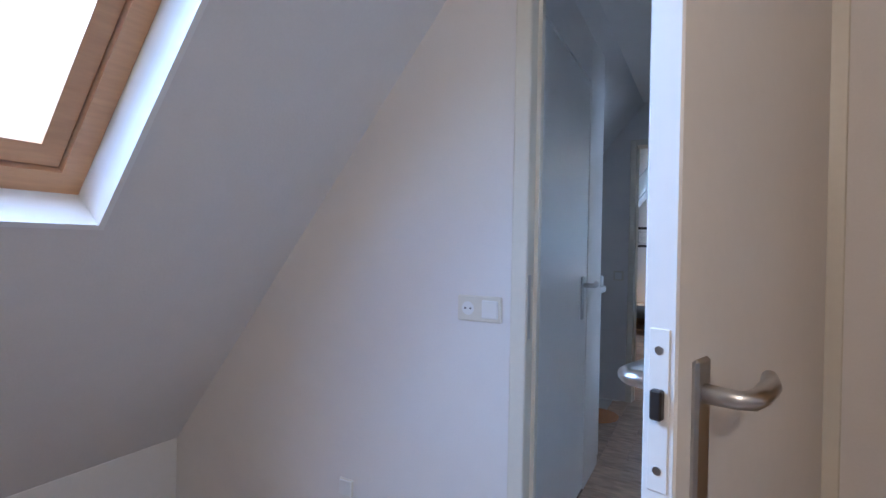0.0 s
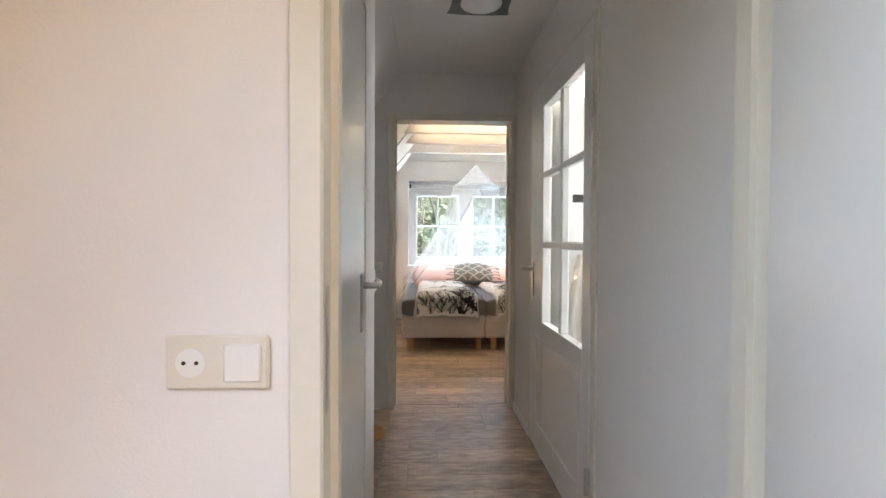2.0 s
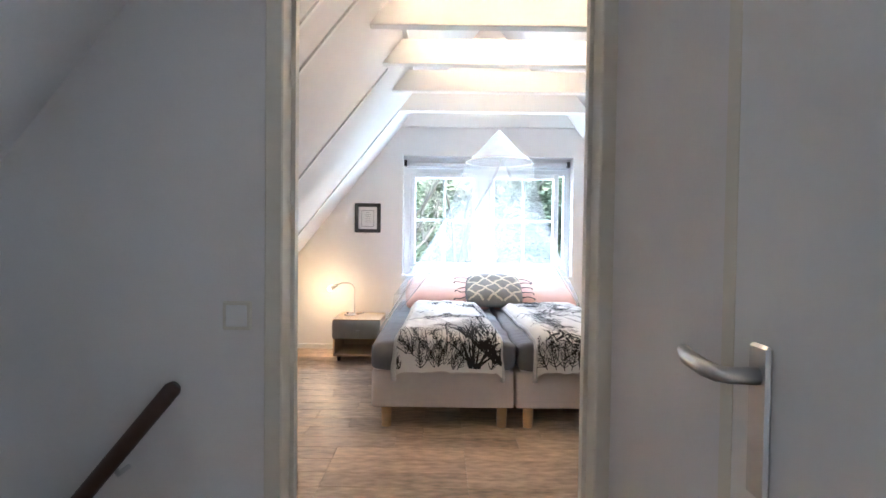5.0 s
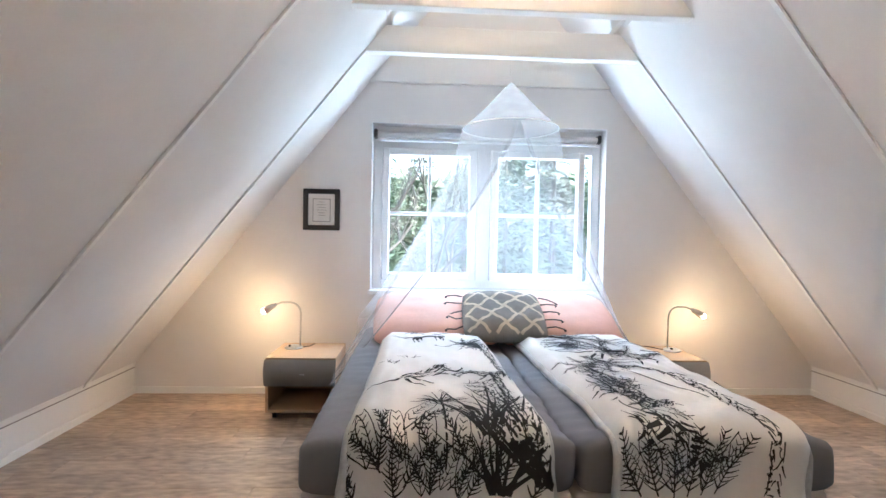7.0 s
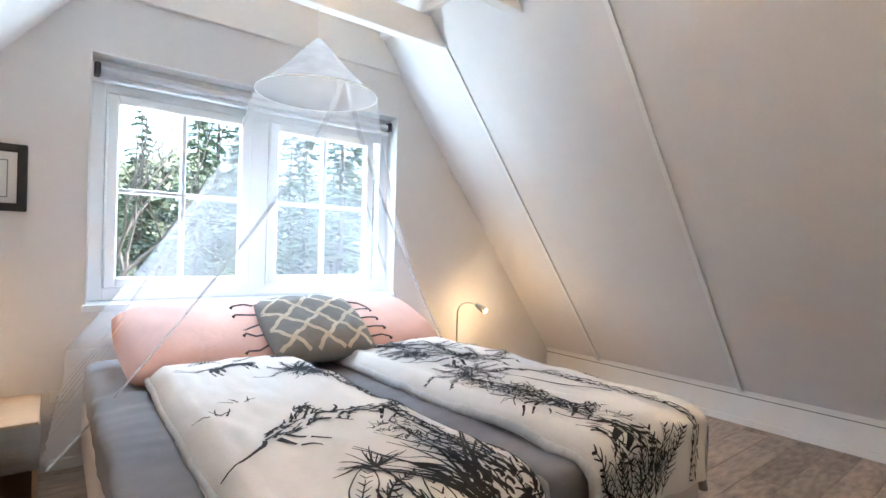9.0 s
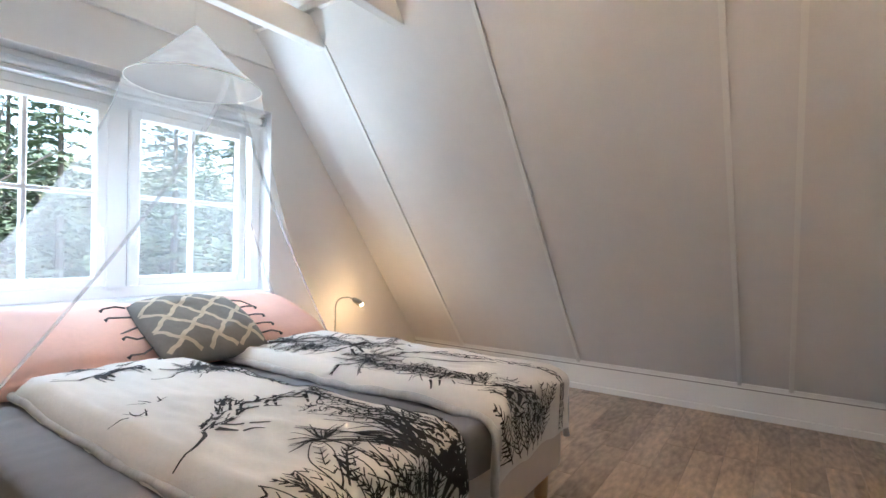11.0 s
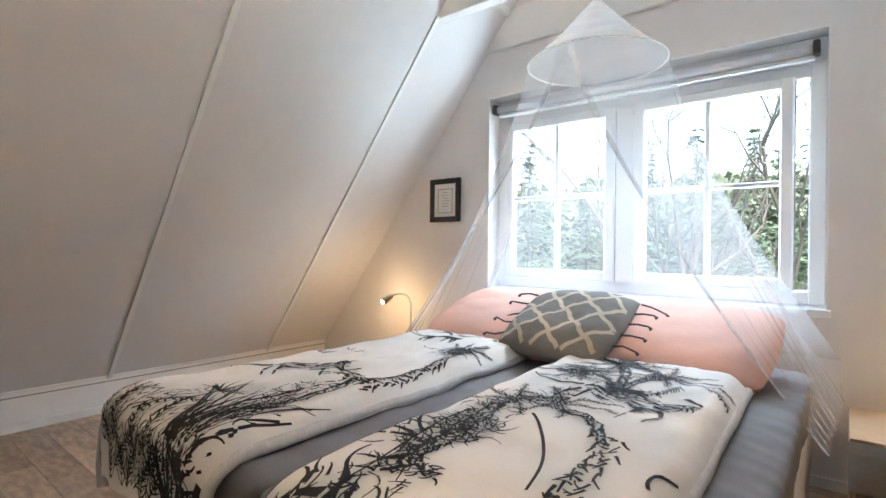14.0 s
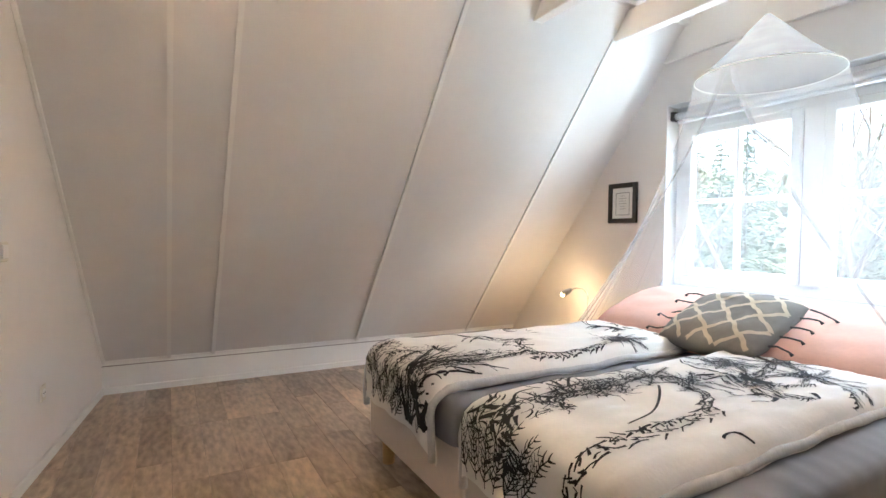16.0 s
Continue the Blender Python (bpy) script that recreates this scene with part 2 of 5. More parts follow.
def gable(y0, y1, holes, z1=APEX, inset=0.0):
    """A wall across the house under the roof with rectangular holes (x0, x1, z0, z1), as upright slabs."""
    bm = bmesh.new()
    xs = sorted({h[k] for h in holes for k in (0, 1)} | {MID - HALF - 0.15, MID + HALF + 0.15} | {MID})
    def top(x):
        return min(z1, KNEE + (HALF + 0.12 - abs(x - MID)) / RUN) if abs(x - MID) < HALF + 0.1 else 0.25
    fine = []
    for a, b in zip(xs, xs[1:]):
        k = max(1, int((b - a) / 0.25))
        fine += [(a + (b - a) * i / k, a + (b - a) * (i + 1) / k) for i in range(k)]
    def slab(a, b, lo_a, lo_b, hi_a, hi_b):
        v = [bm.verts.new(p) for p in ((a, y0, lo_a), (b, y0, lo_b), (b, y0, hi_b), (a, y0, hi_a), (a, y1, lo_a), (b, y1, lo_b), (b, y1, hi_b), (a, y1, hi_a))]
        for q in ((0, 1, 2, 3), (5, 4, 7, 6), (4, 0, 3, 7), (1, 5, 6, 2), (3, 2, 6, 7), (4, 5, 1, 0)):
            bm.faces.new([v[i] for i in q])
    for a, b in fine:
        gaps = sorted((h[2], h[3]) for h in holes if h[0] <= a + 1e-6 and b <= h[1] + 1e-6)
        lo = 0.0
        for g0, g1 in gaps:
            if g0 > lo + 1e-4:
                slab(a, b, lo, lo, g0, g0)
            lo = g1
        slab(a, b, lo, lo, max(top(a), lo + 0.01), max(top(b), lo + 0.01))
    bmesh.ops.remove_doubles(bm, verts=bm.verts[:], dist=1e-5)
    return bm


def roof_panel(side, y0, y1, za, zb, inset=0.0, thick=0.1, hole=None):
    """One sloped panel of the roof from height za to zb, with an optional hole (y0, y1, za, zb)."""
    bm = bmesh.new()
    out = Vector((side * 1, 0, RUN)).normalized() * thick
    def piece(ya, yb, a, b):
        lo = [Vector((roof_x(z, side, inset), y, z)) for y, z in ((ya, a), (yb, a), (yb, b), (ya, b))]
        v = [bm.verts.new(p) for p in lo] + [bm.verts.new(p + out) for p in lo]
        for q in ((0, 1, 2, 3), (7, 6, 5, 4), (0, 4, 5, 1), (1, 5, 6, 2), (2, 6, 7, 3), (3, 7, 4, 0)):
            bm.faces.new([v[i] for i in q])
    if hole:
        h0, h1, a, b = hole
        piece(y0, h0, za, zb); piece(h1, y1, za, zb); piece(h0, h1, za, a); piece(h0, h1, b, zb)
    else:
        piece(y0, y1, za, zb)
    return bm

# ---- setting ----
BACK, SW0, SW1 = -6.2, -2.85, -2.75
HL, HR = 0.02, 0.89            # left and right faces of the landing
D0, D1, DH = 0.038, 0.852, 2.03  # bedroom doorway
WX0, WX1, WZ0, WZ1 = 0.027, 1.845, 0.795, 2.075
ground = structure("ground", grid(2, 2, lambda u, v: Vector(((u - .5) * 4000, (v - .5) * 4000, -3.0))), GRASS, "rough green grass ground below the house", "ground")
structure("wall_far", gable(FAR, FAR + 0.22, [(WX0, WX1, WZ0, WZ1)]), WALL, "white plastered gable wall around the double window")
WD0, WD1, WDH = D0 - 0.075, D1 + 0.075, DH + 0.06   # wider opening on the bedroom side
structure("wall_door", gable(DW0, 0.03, [(D0, D1, 0, DH)]), WALL, "white plastered wall with the bedroom doorway")
structure("wall_door_inner", gable(0.03, DW1, [(WD0, WD1, 0, WDH)]), WALL, "white plastered wall with the bedroom doorway")
# the wall left of the doorway runs slightly out of square
def skew_y(x):
    return DW1 + 0.004 + 0.19 * (-0.06 - x) / 1.7
bm = bmesh.new()
vs = [bm.verts.new(p) for z in (0.0, 2.2) for p in ((-0.09, DW1 - 0.05, z), (-0.09, skew_y(-0.09), z), (roof_x(z, -1) - 0.05, skew_y(roof_x(z, -1) - 0.05), z), (roof_x(z, -1) - 0.05, DW1 - 0.05, z))]
for q in ((0, 1, 2, 3), (4, 7, 6, 5), (0, 4, 5, 1), (1, 5, 6, 2), (2, 6, 7, 3), (3, 7, 4, 0)):
    bm.faces.new([vs[i] for i in q])
structure("wall_door_skew", bm, WALL, "white plastered wall left of the bedroom doorway")
structure("wall_start", gable(SW0, SW1, [(0.075, 0.78, 0, 2.06)]), WALL, "white wall between attic room and landing")
structure("wall_back", gable(BACK - 0.1, BACK, []), WALL, "plain white end wall of the attic room")
for side, nm in ((-1, "left"), (1, "right")):
    structure("roof_bedroom_" + nm, roof_panel(side, DW1 - 0.02, FAR + 0.02, 0.0, APEX), ROOF, "pale painted sloping roof panels over the bedroom", "roof slope")
    structure("roof_attic_" + nm, roof_panel(side, BACK, DW1 - 0.022, -0.0, APEX, 0.09, hole=(-4.55, -3.55, 1.238, 2.1) if side < 0 else (-2.1, -1.2, 1.0, 1.9)), ROOF, "pale painted sloping roof over landing and attic room", "roof slope")
    xk = MID + side * HALF
    b = bx(min(xk, xk + side * 0.1), DW1, 0, max(xk, xk + side * 0.1), FAR, KNEE)
    kw = structure("knee_board_" + nm, b, TRIM, "low white boxed board along the roof foot", "knee board")
    part("ledge", bx(min(xk - side * .012, xk + side * .1), DW1, KNEE, max(xk - side * .012, xk + side * .1), FAR, KNEE + 0.014, 0.003), TRIM, kw)
    part("skirting", bx(min(xk - side * .014, xk), DW1, 0.0, max(xk - side * .014, xk), FAR, 0.05, 0.003), TRIM, kw)
    part("panel_line", bx(min(xk - side * .003, xk), DW1, KNEE - 0.03, max(xk - side * .003, xk), FAR, KNEE - 0.024), INKG, kw)
    for y in (3.33, 2.22, 1.10, 0.81):
        bm = bmesh.new()
        w, d = 0.013, 0.012
        inn = Vector((-side, 0, -RUN)).normalized() * d
        p0, p1 = Vector((roof_x(KNEE, side), y, KNEE)), Vector((roof_x(2.42, side), y, 2.42))
        vs = [bm.verts.new(p + Vector((0, s * w, 0)) + o) for o in (Vector(), inn) for p in (p0, p1) for s in (-1, 1)]
        for q in ((4, 5, 7, 6), (0, 1, 5, 4), (2, 6, 7, 3), (0, 4, 6, 2), (1, 3, 7, 5)):
            bm.faces.new([vs[i] for i in q])
        structure("batten", bm, TRIM, "thin white batten over a roof panel joint", "batten")
    # moulding where the slope meets the door wall
    ca, cb = ((DW1 + 0.012,) * 2 if side > 0 else (skew_y(roof_x(KNEE, -1)) + 0.008, skew_y(roof_x(2.4, -1)) + 0.008))
    bm = tube([(roof_x(KNEE, side), ca, KNEE), (roof_x(2.4, side), cb, 2.4)], 0.013, 6)
    structure("cove", bm, TRIM, "slim white moulding along slope and wall", "moulding")
    # attic room knee board
    xk = roof_x(0.33, side, 0.09)
    structure("knee_board_attic", bx(min(xk, xk + side * .08), BACK, 0, max(xk, xk + side * .08), SW0, 0.33, 0.004), TRIM, "low white board along the attic roof foot", "knee board")
structure("ceiling_landing", bx(-0.4, SW1, 2.36, 2.4, DW0, 2.46), CEIL, "flat white ceiling over the landing", "ceiling")
structure("ceiling_attic", bx(-0.4, BACK, 2.42, 2.3, SW0, 2.5), CEIL, "flat white ceiling of the attic room", "ceiling")
# landing walls
LDY0, LDY1 = -2.63, -1.72       # closed door in the left wall
lw = structure("wall_landing_left", bx(HL - 0.1, LDY1 + 0.001, 0, HL, -1.38, 2.36, 0.002), WALL, "short white wall beside the stairwell")
structure("wall_landing_left_start", bx(HL - 0.1, SW1, 0, HL, LDY0 - 0.001, 2.36), WALL, "white strip of wall beside the closed door")
structure("wall_landing_left_head", bx(HL - 0.1, LDY0 - 0.001, 2.05, HL, LDY1 + 0.001, 2.36), WALL, "white wall over the closed door")
BY0, BY1 = -1.70, -0.66        # bathroom door
structure("wall_landing_right", bx(HR, SW1, 0, HR + 0.1, BY0 - 0.05, 2.36), WALL, "white landing wall beside the bathroom door")
structure("wall_landing_right_end", bx(HR, BY1 + 0.04, 0, HR + 0.1, DW0, 2.36), WALL, "white landing wall between two doors")
structure("wall_landing_right_head", bx(HR, BY0 - 0.05, 2.07, HR + 0.1, BY1 + 0.04, 2.36), WALL, "white wall over the bathroom door")
structure("wall_stairwell", bx(-1.5, -1.42, -2.6, HL - 0.1, -1.38, 2.36), WALL, "white side wall of the stairwell")
structure("wall_stairwell_end", bx(-1.6, -1.42, -2.6, -1.5, DW0, 2.0), WALL, "white end wall of the stairwell")
structure("wall_stairwell_low", bx(-1.5, DW0, -2.6, 0.0, DW0 + 0.1, -0.001), WALL, "white stairwell wall below the landing")
structure("floor_below", bx(-2, -1.6, -2.7, 1, 0.1, -2.6), PLANK, "wooden floor at the foot of the stairs", "floor")
# baseboards
def board(name, x0, y0, x1, y1, h=0.055):
    structure(name, bx(x0, y0, 0.002, x1, y1, h, 0.003), TRIM, "low white baseboard", "baseboard")
board("baseboard", MID - HALF, FAR - 0.014, MID + HALF, FAR)
bm = bx(MID - HALF, 0, 0.002, -0.09, 0.014, 0.055, 0.003)
for v in bm.verts:
    v.co.y += skew_y(v.co.x)
structure("baseboard", bm, TRIM, "low white baseboard", "baseboard")
board("baseboard", WD1 + 0.05, DW1, MID + HALF, DW1 + 0.014)
board("baseboard", HR - 0.012, SW1, HR, BY0 - 0.06)
board("baseboard", HR - 0.012, BY1 + 0.05, HR, DW0 - 0.02)
board("baseboard", -1.6, SW0 - 0.013, 0.03, SW0)
# collar beams with the wall plate
for i, y in enumerate((3.33, 2.68, 2.05, 1.43, 0.82)):
    hb = HALF - RUN * (2.4 - KNEE)
    b = structure("collar_beam", bx(MID - hb - 0.03, y, 2.4, MID + hb + 0.03, y + 0.07, 2.57, 0.004), TRIM, "white painted collar beam between the roof slopes", "beam")
hb = HALF - RUN * (2.375 - KNEE)
structure("wall_plate", bx(MID - hb, FAR - 0.03, 2.375, MID + hb, FAR, 2.62, 0.004), TRIM, "white plate beam flat against the gable wall", "beam")
for side in (-1, 1):
    x = MID + side * (HALF - RUN * (2.57 - KNEE))
    structure("purlin", bx(x - 0.04, DW1, 2.58, x + 0.04, FAR, 2.68, 0.004), TRIM, "white purlin along the slope over the beams", "beam")

# window
win = thing("window_1", "white double casement window with glazing bars and deep reveal", "window", kind="structure")
part("window_sill", bx(WX0 - 0.012, FAR - 0.022, WZ0 - 0.028, WX1 + 0.012, FAR + 0.22, WZ0 + 0.006, 0.003), PVC, win)
for x0, x1 in ((WX0, WX0 + 0.006), (WX1 - 0.006, WX1)):
    part("reveal_board", bx(x0, FAR - 0.006, WZ0 + 0.007, x1, FAR + 0.22, WZ1, 0.001), PVC, win)
part("reveal_board", bx(WX0 + 0.007, FAR - 0.006, WZ1 - 0.006, WX1 - 0.007, FAR + 0.22, WZ1, 0.001), PVC, win)
fy0, fy1 = FAR + 0.09, FAR + 0.17
def frame_of(x0, x1, z0, z1, y0, y1, w, bev=0.006):
    bm = bx(x0, y0, z0, x0 + w, y1, z1, bev)
    bx(x1 - w, y0, z0, x1, y1, z1, bev, bm); bx(x0 + w * .9, y0, z0, x1 - w * .9, y1, z0 + w, bev, bm); bx(x0 + w * .9, y0, z1 - w, x1 - w * .9, y1, z1, bev, bm)
    return bm
bm = frame_of(WX0 + 0.008, WX1 - 0.008, WZ0 + 0.01, WZ1 - 0.12, fy0 + 0.02, fy1, 0.07)
bx(0.85, fy0 + 0.02, WZ0 + 0.05, 0.955, fy1, WZ1 - 0.16, 0.004, bm)
bx(WX0 + 0.008, fy0 + 0.02, WZ1 - 0.121, WX1 - 0.008, fy1, WZ1 - 0.006, 0.004, bm)
part("window_frame", bm, PVC, win)
for x0, x1 in ((0.105, 0.845), (0.96, 1.71)):
    s = part("sash", frame_of(x0, x1, 0.872, 1.905, fy0, fy1 - 0.02, 0.058, 0.008), PVC, win)
    xm, zm = (x0 + x1) / 2, 1.395
    bm = bx(xm - 0.013, fy0 + 0.012, 0.93, xm + 0.013, fy1 - 0.03, 1.85, 0.005)
    bx(x0 + 0.05, fy0 + 0.013, zm - 0.013, x1 - 0.05, fy1 - 0.031, zm + 0.013, 0.005, bm)
    part("glazing_bar", bm, PVC, s)
    part("gasket", frame_of(x0 - 0.006, x1 + 0.006, 0.866, 1.911, fy0 + 0.026, fy0 + 0.032, 0.01, 0), INKG, win)
    g = part("pane", bx(x0 + 0.05, fy1 - 0.04, 0.92, x1 - 0.05, fy1 - 0.036, 1.86), GLASS, s)
    g.visible_shadow = False
    hx = x1 - 0.03 if x0 < 0.5 else x0 + 0.03
    bm = bx(hx - 0.012, fy0 - 0.012, 1.16, hx + 0.012, fy0, 1.23, 0.004)
    tube([(hx, fy0 - 0.01, 1.2), (hx, fy0 - 0.04, 1.2), (hx, fy0 - 0.045, 1.18), (hx, fy0 - 0.045, 1.09)], 0.008, 8, bm)
    part("handle", bm, PVC, s)
blind = thing("roller_blind", "rolled-up grey blind in a slim cassette over the window", "blind")
part("roll", cyl((0.07, FAR + 0.045, 1.995), (1.80, FAR + 0.045, 1.995), 0.024), BLIND, blind, smooth=True)
part("bottom_bar", bx(0.08, FAR + 0.035, 1.945, 1.79, FAR + 0.055, 1.965, 0.004), BLIND, blind)
for x in (0.062, 1.80):
    part("bracket", bx(x - 0.02, FAR + 0.01, 1.965, x + 0.008, FAR + 0.075, 2.03, 0.006), BLACK, blind)

# doors
def lever(parent, flip_x, side, at, plate=True):
    """A lever handle on a long plate; made flat on the plane x=0 facing +x, then turned."""
    bm = bx(0, -0.021, -0.165, 0.009, 0.021, 0.042, 0.004)
    pl = part("plate", bm, STEEL, parent, "brushed steel long plate")
    lv = part("handle", tube([(0.005, 0, 0), (0.045, 0, 0), (0.056, flip_x * 0.012, 0), (0.058, flip_x * 0.04, 0.0), (0.055, flip_x * 0.09, 0.002), (0.045, flip_x * 0.125, 0.006)], [0.012, 0.011, 0.012, 0.012, 0.0125, 0.01], 12), STEEL, parent, "brushed steel lever", True)
    for o in (pl, lv):
        o.matrix_basis = at
    return lv


def casing(name, x0, x1, h, yh, yb, w=0.046, label=""):
    t = thing(name, label, "door frame", kind="structure")
    for s, x in ((-1, x0), (1, x1)):
        part("jamb", bx(min(x, x + s * w) , yh - 0.012, 0, max(x, x + s * w), yb + 0.012, h + w, 0.004), CREAM, t)
    part("head", bx(x0, yh - 0.012, h, x1, yb + 0.012, h + w, 0.004), CREAM, t)
    part("stop", bx(x0, (yh + yb) / 2, 0, x0 + 0.012, (yh + yb) / 2 + 0.03, h), CREAM, t)
    part("stop", bx(x1 - 0.012, (yh + yb) / 2, 0, x1, (yh + yb) / 2 + 0.03, h), CREAM, t)
    return t
c = casing("door_frame_bedroom", D0 + 0.001, D1 - 0.001, DH - 0.002, DW0, 0.018, label="cream painted frame of the open bedroom doorway")
for x0, x1 in ((WD0 - 0.046, WD0 + 0.001), (WD1 - 0.001, WD1 + 0.046)):
    part("architrave", bx(x0, DW1 - 0.03, 0, x1, DW1 + 0.014, WDH + 0.046, 0.004), CREAM, c)
part("architrave", bx(WD0 + 0.002, DW1 - 0.03, WDH, WD1 - 0.002, DW1 + 0.014, WDH + 0.046, 0.004), CREAM, c)
part("strike_plate", bx(WD0 - 0.001, DW1 - 0.025, 0.96, WD0 + 0.004, DW1 + 0.006, 1.12, 0.001), STEEL, c, "worn steel strike plate")
part("threshold", bx(D0 + 0.001, -0.03, 0.0055, D1 - 0.001, 0.0, 0.009, 0.0015), PLANK, c)
c = casing("door_frame_attic", 0.086, 0.77, 2.05, SW0, SW1, 0.05, "cream painted frame of the attic room doorway")
part("strike_plate", bx(0.083, SW0 + 0.0, 0.94, 0.0885, SW0 + 0.022, 1.13, 0.001), STEEL, c, "long steel strike plate")

ld = thing("closed_door", "closed flush white door with steel lever in the landing wall", "door")
part("leaf", bx(HL - 0.045, LDY0 + 0.001, 0.012, HL - 0.004, LDY1 - 0.0005, 2.045, 0.003), DOORW, ld)
lever(ld, 1, 1, pose(HL - 0.004, -1.83, 1.035))

bd = thing("glazed_door", "white bathroom door with six glass panes and panel", "door")
GY0, GY1, GZ = -1.61, -0.945, (0.755, 1.155, 1.19, 1.53, 1.565, 1.91)
xa, xb = HR - 0.012, HR + 0.03
bm = bx(xa, BY0, 0.012, xb, GY0, 2.05, 0.003)
bx(xa, GY1, 0.012, xb, BY1, 2.05, 0.003, bm)
bx(xa, GY0, 0.012, xb, GY1, GZ[0], 0.003, bm); bx(xa, GY0, GZ[5], xb, GY1, 2.05, 0.003, bm)
part("leaf", bm, DOORW, bd)
ym = (GY0 + GY1) / 2
bm = bx(xa, ym - 0.018, GZ[0], xb, ym + 0.018, GZ[5], 0.007)
for a, b in ((GZ[1], GZ[2]), (GZ[3], GZ[4])):
    bx(xa + 0.001, GY0, a, xb - 0.001, GY1, b, 0.007, bm)
part("glazing_bar", bm, DOORW, bd)
for a, b in ((0, 1), (2, 3), (4, 5)):
    for y0, y1 in ((GY0, ym - 0.018), (ym + 0.018, GY1)):
        g = part("pane", bx(HR + 0.006, y0, GZ[a], HR + 0.010, y1, GZ[b]), GLASS, bd)
        g.visible_shadow = False
bm = frame_of(BY0 + 0.11, BY1 - 0.16, 0.16, 0.66, 0, 1, 0.022, 0)
for v in bm.verts:
    v.co = Vector((xa - 0.006 + 0.006 * v.co.y, v.co.x, v.co.z))
part("panel_moulding", bm, DOORW, bd)
for z in (0.26, 1.72):
    part("hinge", cyl((xa - 0.006, BY0 - 0.006, z - 0.05), (xa - 0.006, BY0 - 0.006, z + 0.05), 0.011), STEEL, bd, "steel barrel hinge")
lever(bd, -1, 1, pose(xa, -0.73, 1.03, 0, 0, 180) )
lever(bd, 1, 1, pose(xb, -0.73, 1.03))
bf = thing("door_frame_bath", "cream painted frame around the bathroom door", "door frame", kind="structure")
for y0, y1 in ((BY0 - 0.05, BY0 - 0.003), (BY1 + 0.003, BY1 + 0.04)):
    part("jamb", bx(HR - 0.008, y0, 0, HR + 0.112, y1, 2.07, 0.003), CREAM, bf)
part("head", bx(HR - 0.008, BY0 - 0.003, 2.052, HR + 0.112, BY1 + 0.003, 2.07, 0.002), CREAM, bf)

# open attic door: leaf made along +x from its hinge
od = thing("open_door", "white flush door standing open with steel levers", "door", at=(0.765, SW0 - 0.02, 0))
od.rotation_euler = (0, 0, radians(-109))
L = 0.80
for nm, b, m, lb in (("leaf", bx(0, -0.02, 0.012, L, 0.02, 2.04, 0.003), DOORW, ""),
                     ("lock_plate", bx(L - 0.001, -0.012, 0.93, L + 0.002, 0.012, 1.12, 0.001), TRIM, "white lock face plate"),
                     ("latch", bx(L, -0.007, 1.015, L + 0.011, 0.007, 1.05, 0.002), BLACK, "dark latch bolt"),
                     ("screw", cyl((L, 0, 1.095), (L + 0.003, 0, 1.095), 0.005), STEEL, ""), ("screw", cyl((L, 0, 0.955), (L + 0.003, 0, 0.955), 0.005), STEEL, ""),
                     ("hinge", cyl((-0.004, -0.022, 1.78), (-0.004, -0.022, 1.88), 0.009), STEEL, "")):
    part(nm, b, m, od, lb)
lever(od, 1, 1, pose(L - 0.06, 0.02, 1.04, 0, 0, 90))
lever(od, -1, 1, pose(L - 0.06, -0.02, 1.04, 0, 0, -90))

# ---- wall fittings ----
def switch_plate(name, label, w, h, m, socket=False, rocker=True):
    t = thing(name, label, "switch" if not socket else "socket")
    t.matrix_basis = m
    part("plate", bx(-w / 2, -0.009, -h / 2, w / 2, 0, h / 2, 0.004), CREAM, t)
    if socket:
        cx = -w / 4 if rocker else 0
        part("cup", cyl((cx, -0.0105, 0), (cx, -0.004, 0), 0.021, 0.018, 24), TRIM, t)
        for s in (-1, 1):
            part("pin_hole", cyl((cx + s * 0.009, -0.0118, 0), (cx + s * 0.009, -0.008, 0), 0.003, None, 8), BLACK, t)
    if rocker:
        cx = w / 4 if socket else 0
        part("rocker", bx(cx - 0.027, -0.014, -0.028, cx + 0.027, -0.008, 0.028, 0.003), TRIM, t)
    return t
switch_plate("socket_switch", "cream double plate with socket and light switch", 0.148, 0.08, pose(-0.066, SW0, 1.02), True)
switch_plate("wall_socket", "small cream blank plate low on wall", 0.06, 0.06, pose(-0.57, SW0, 0.345), False, True)
switch_plate("light_switch", "cream light switch beside the bedroom door", 0.075, 0.075, pose(-0.078, DW0, 1.0))
switch_plate("light_switch", "cream light switch on the bedroom wall", 0.08, 0.08, pose(-0.16, skew_y(-0.16) + 0.001, 1.04, 0, 0, 173.6))
switch_plate("wall_socket", "white wall socket low on the bedroom wall", 0.06, 0.08, pose(-0.58, skew_y(-0.58) + 0.001, 0.36, 0, 0, 173.6), True, False)
s = switch_plate("wall_socket", "dark double socket on wall beside the bed", 0.09, 0.06, pose(-0.06, FAR, 0.36), True, False)

det = thing("smoke_detector", "round white smoke detector on the landing ceiling", "detector")
part("body", lathe([(0, 2.36), (0.055, 2.36), (0.055, 2.335), (0.045, 2.32), (0.02, 2.313), (0, 2.313)], (0.52, -1.62, 0)), TRIM, det, smooth=True)
part("foot", cyl((0.52, -1.62, 2.345), (0.52, -1.62, 2.362), 0.06), TRIM, det)
cl = thing("ceiling_lamp", "unlit square grey glass ceiling lamp with curved edges", "lamp")
def shade(u, v):
    x, y = (u - .5) * 2, (v - .5) * 2
    return Vector((0.50 + 0.155 * x * (1 - 0.12 * (1 - y * y)), -1.27 + 0.155 * y * (1 - 0.12 * (1 - x * x)), 2.285 + 0.03 * (x * x + y * y) / 2))
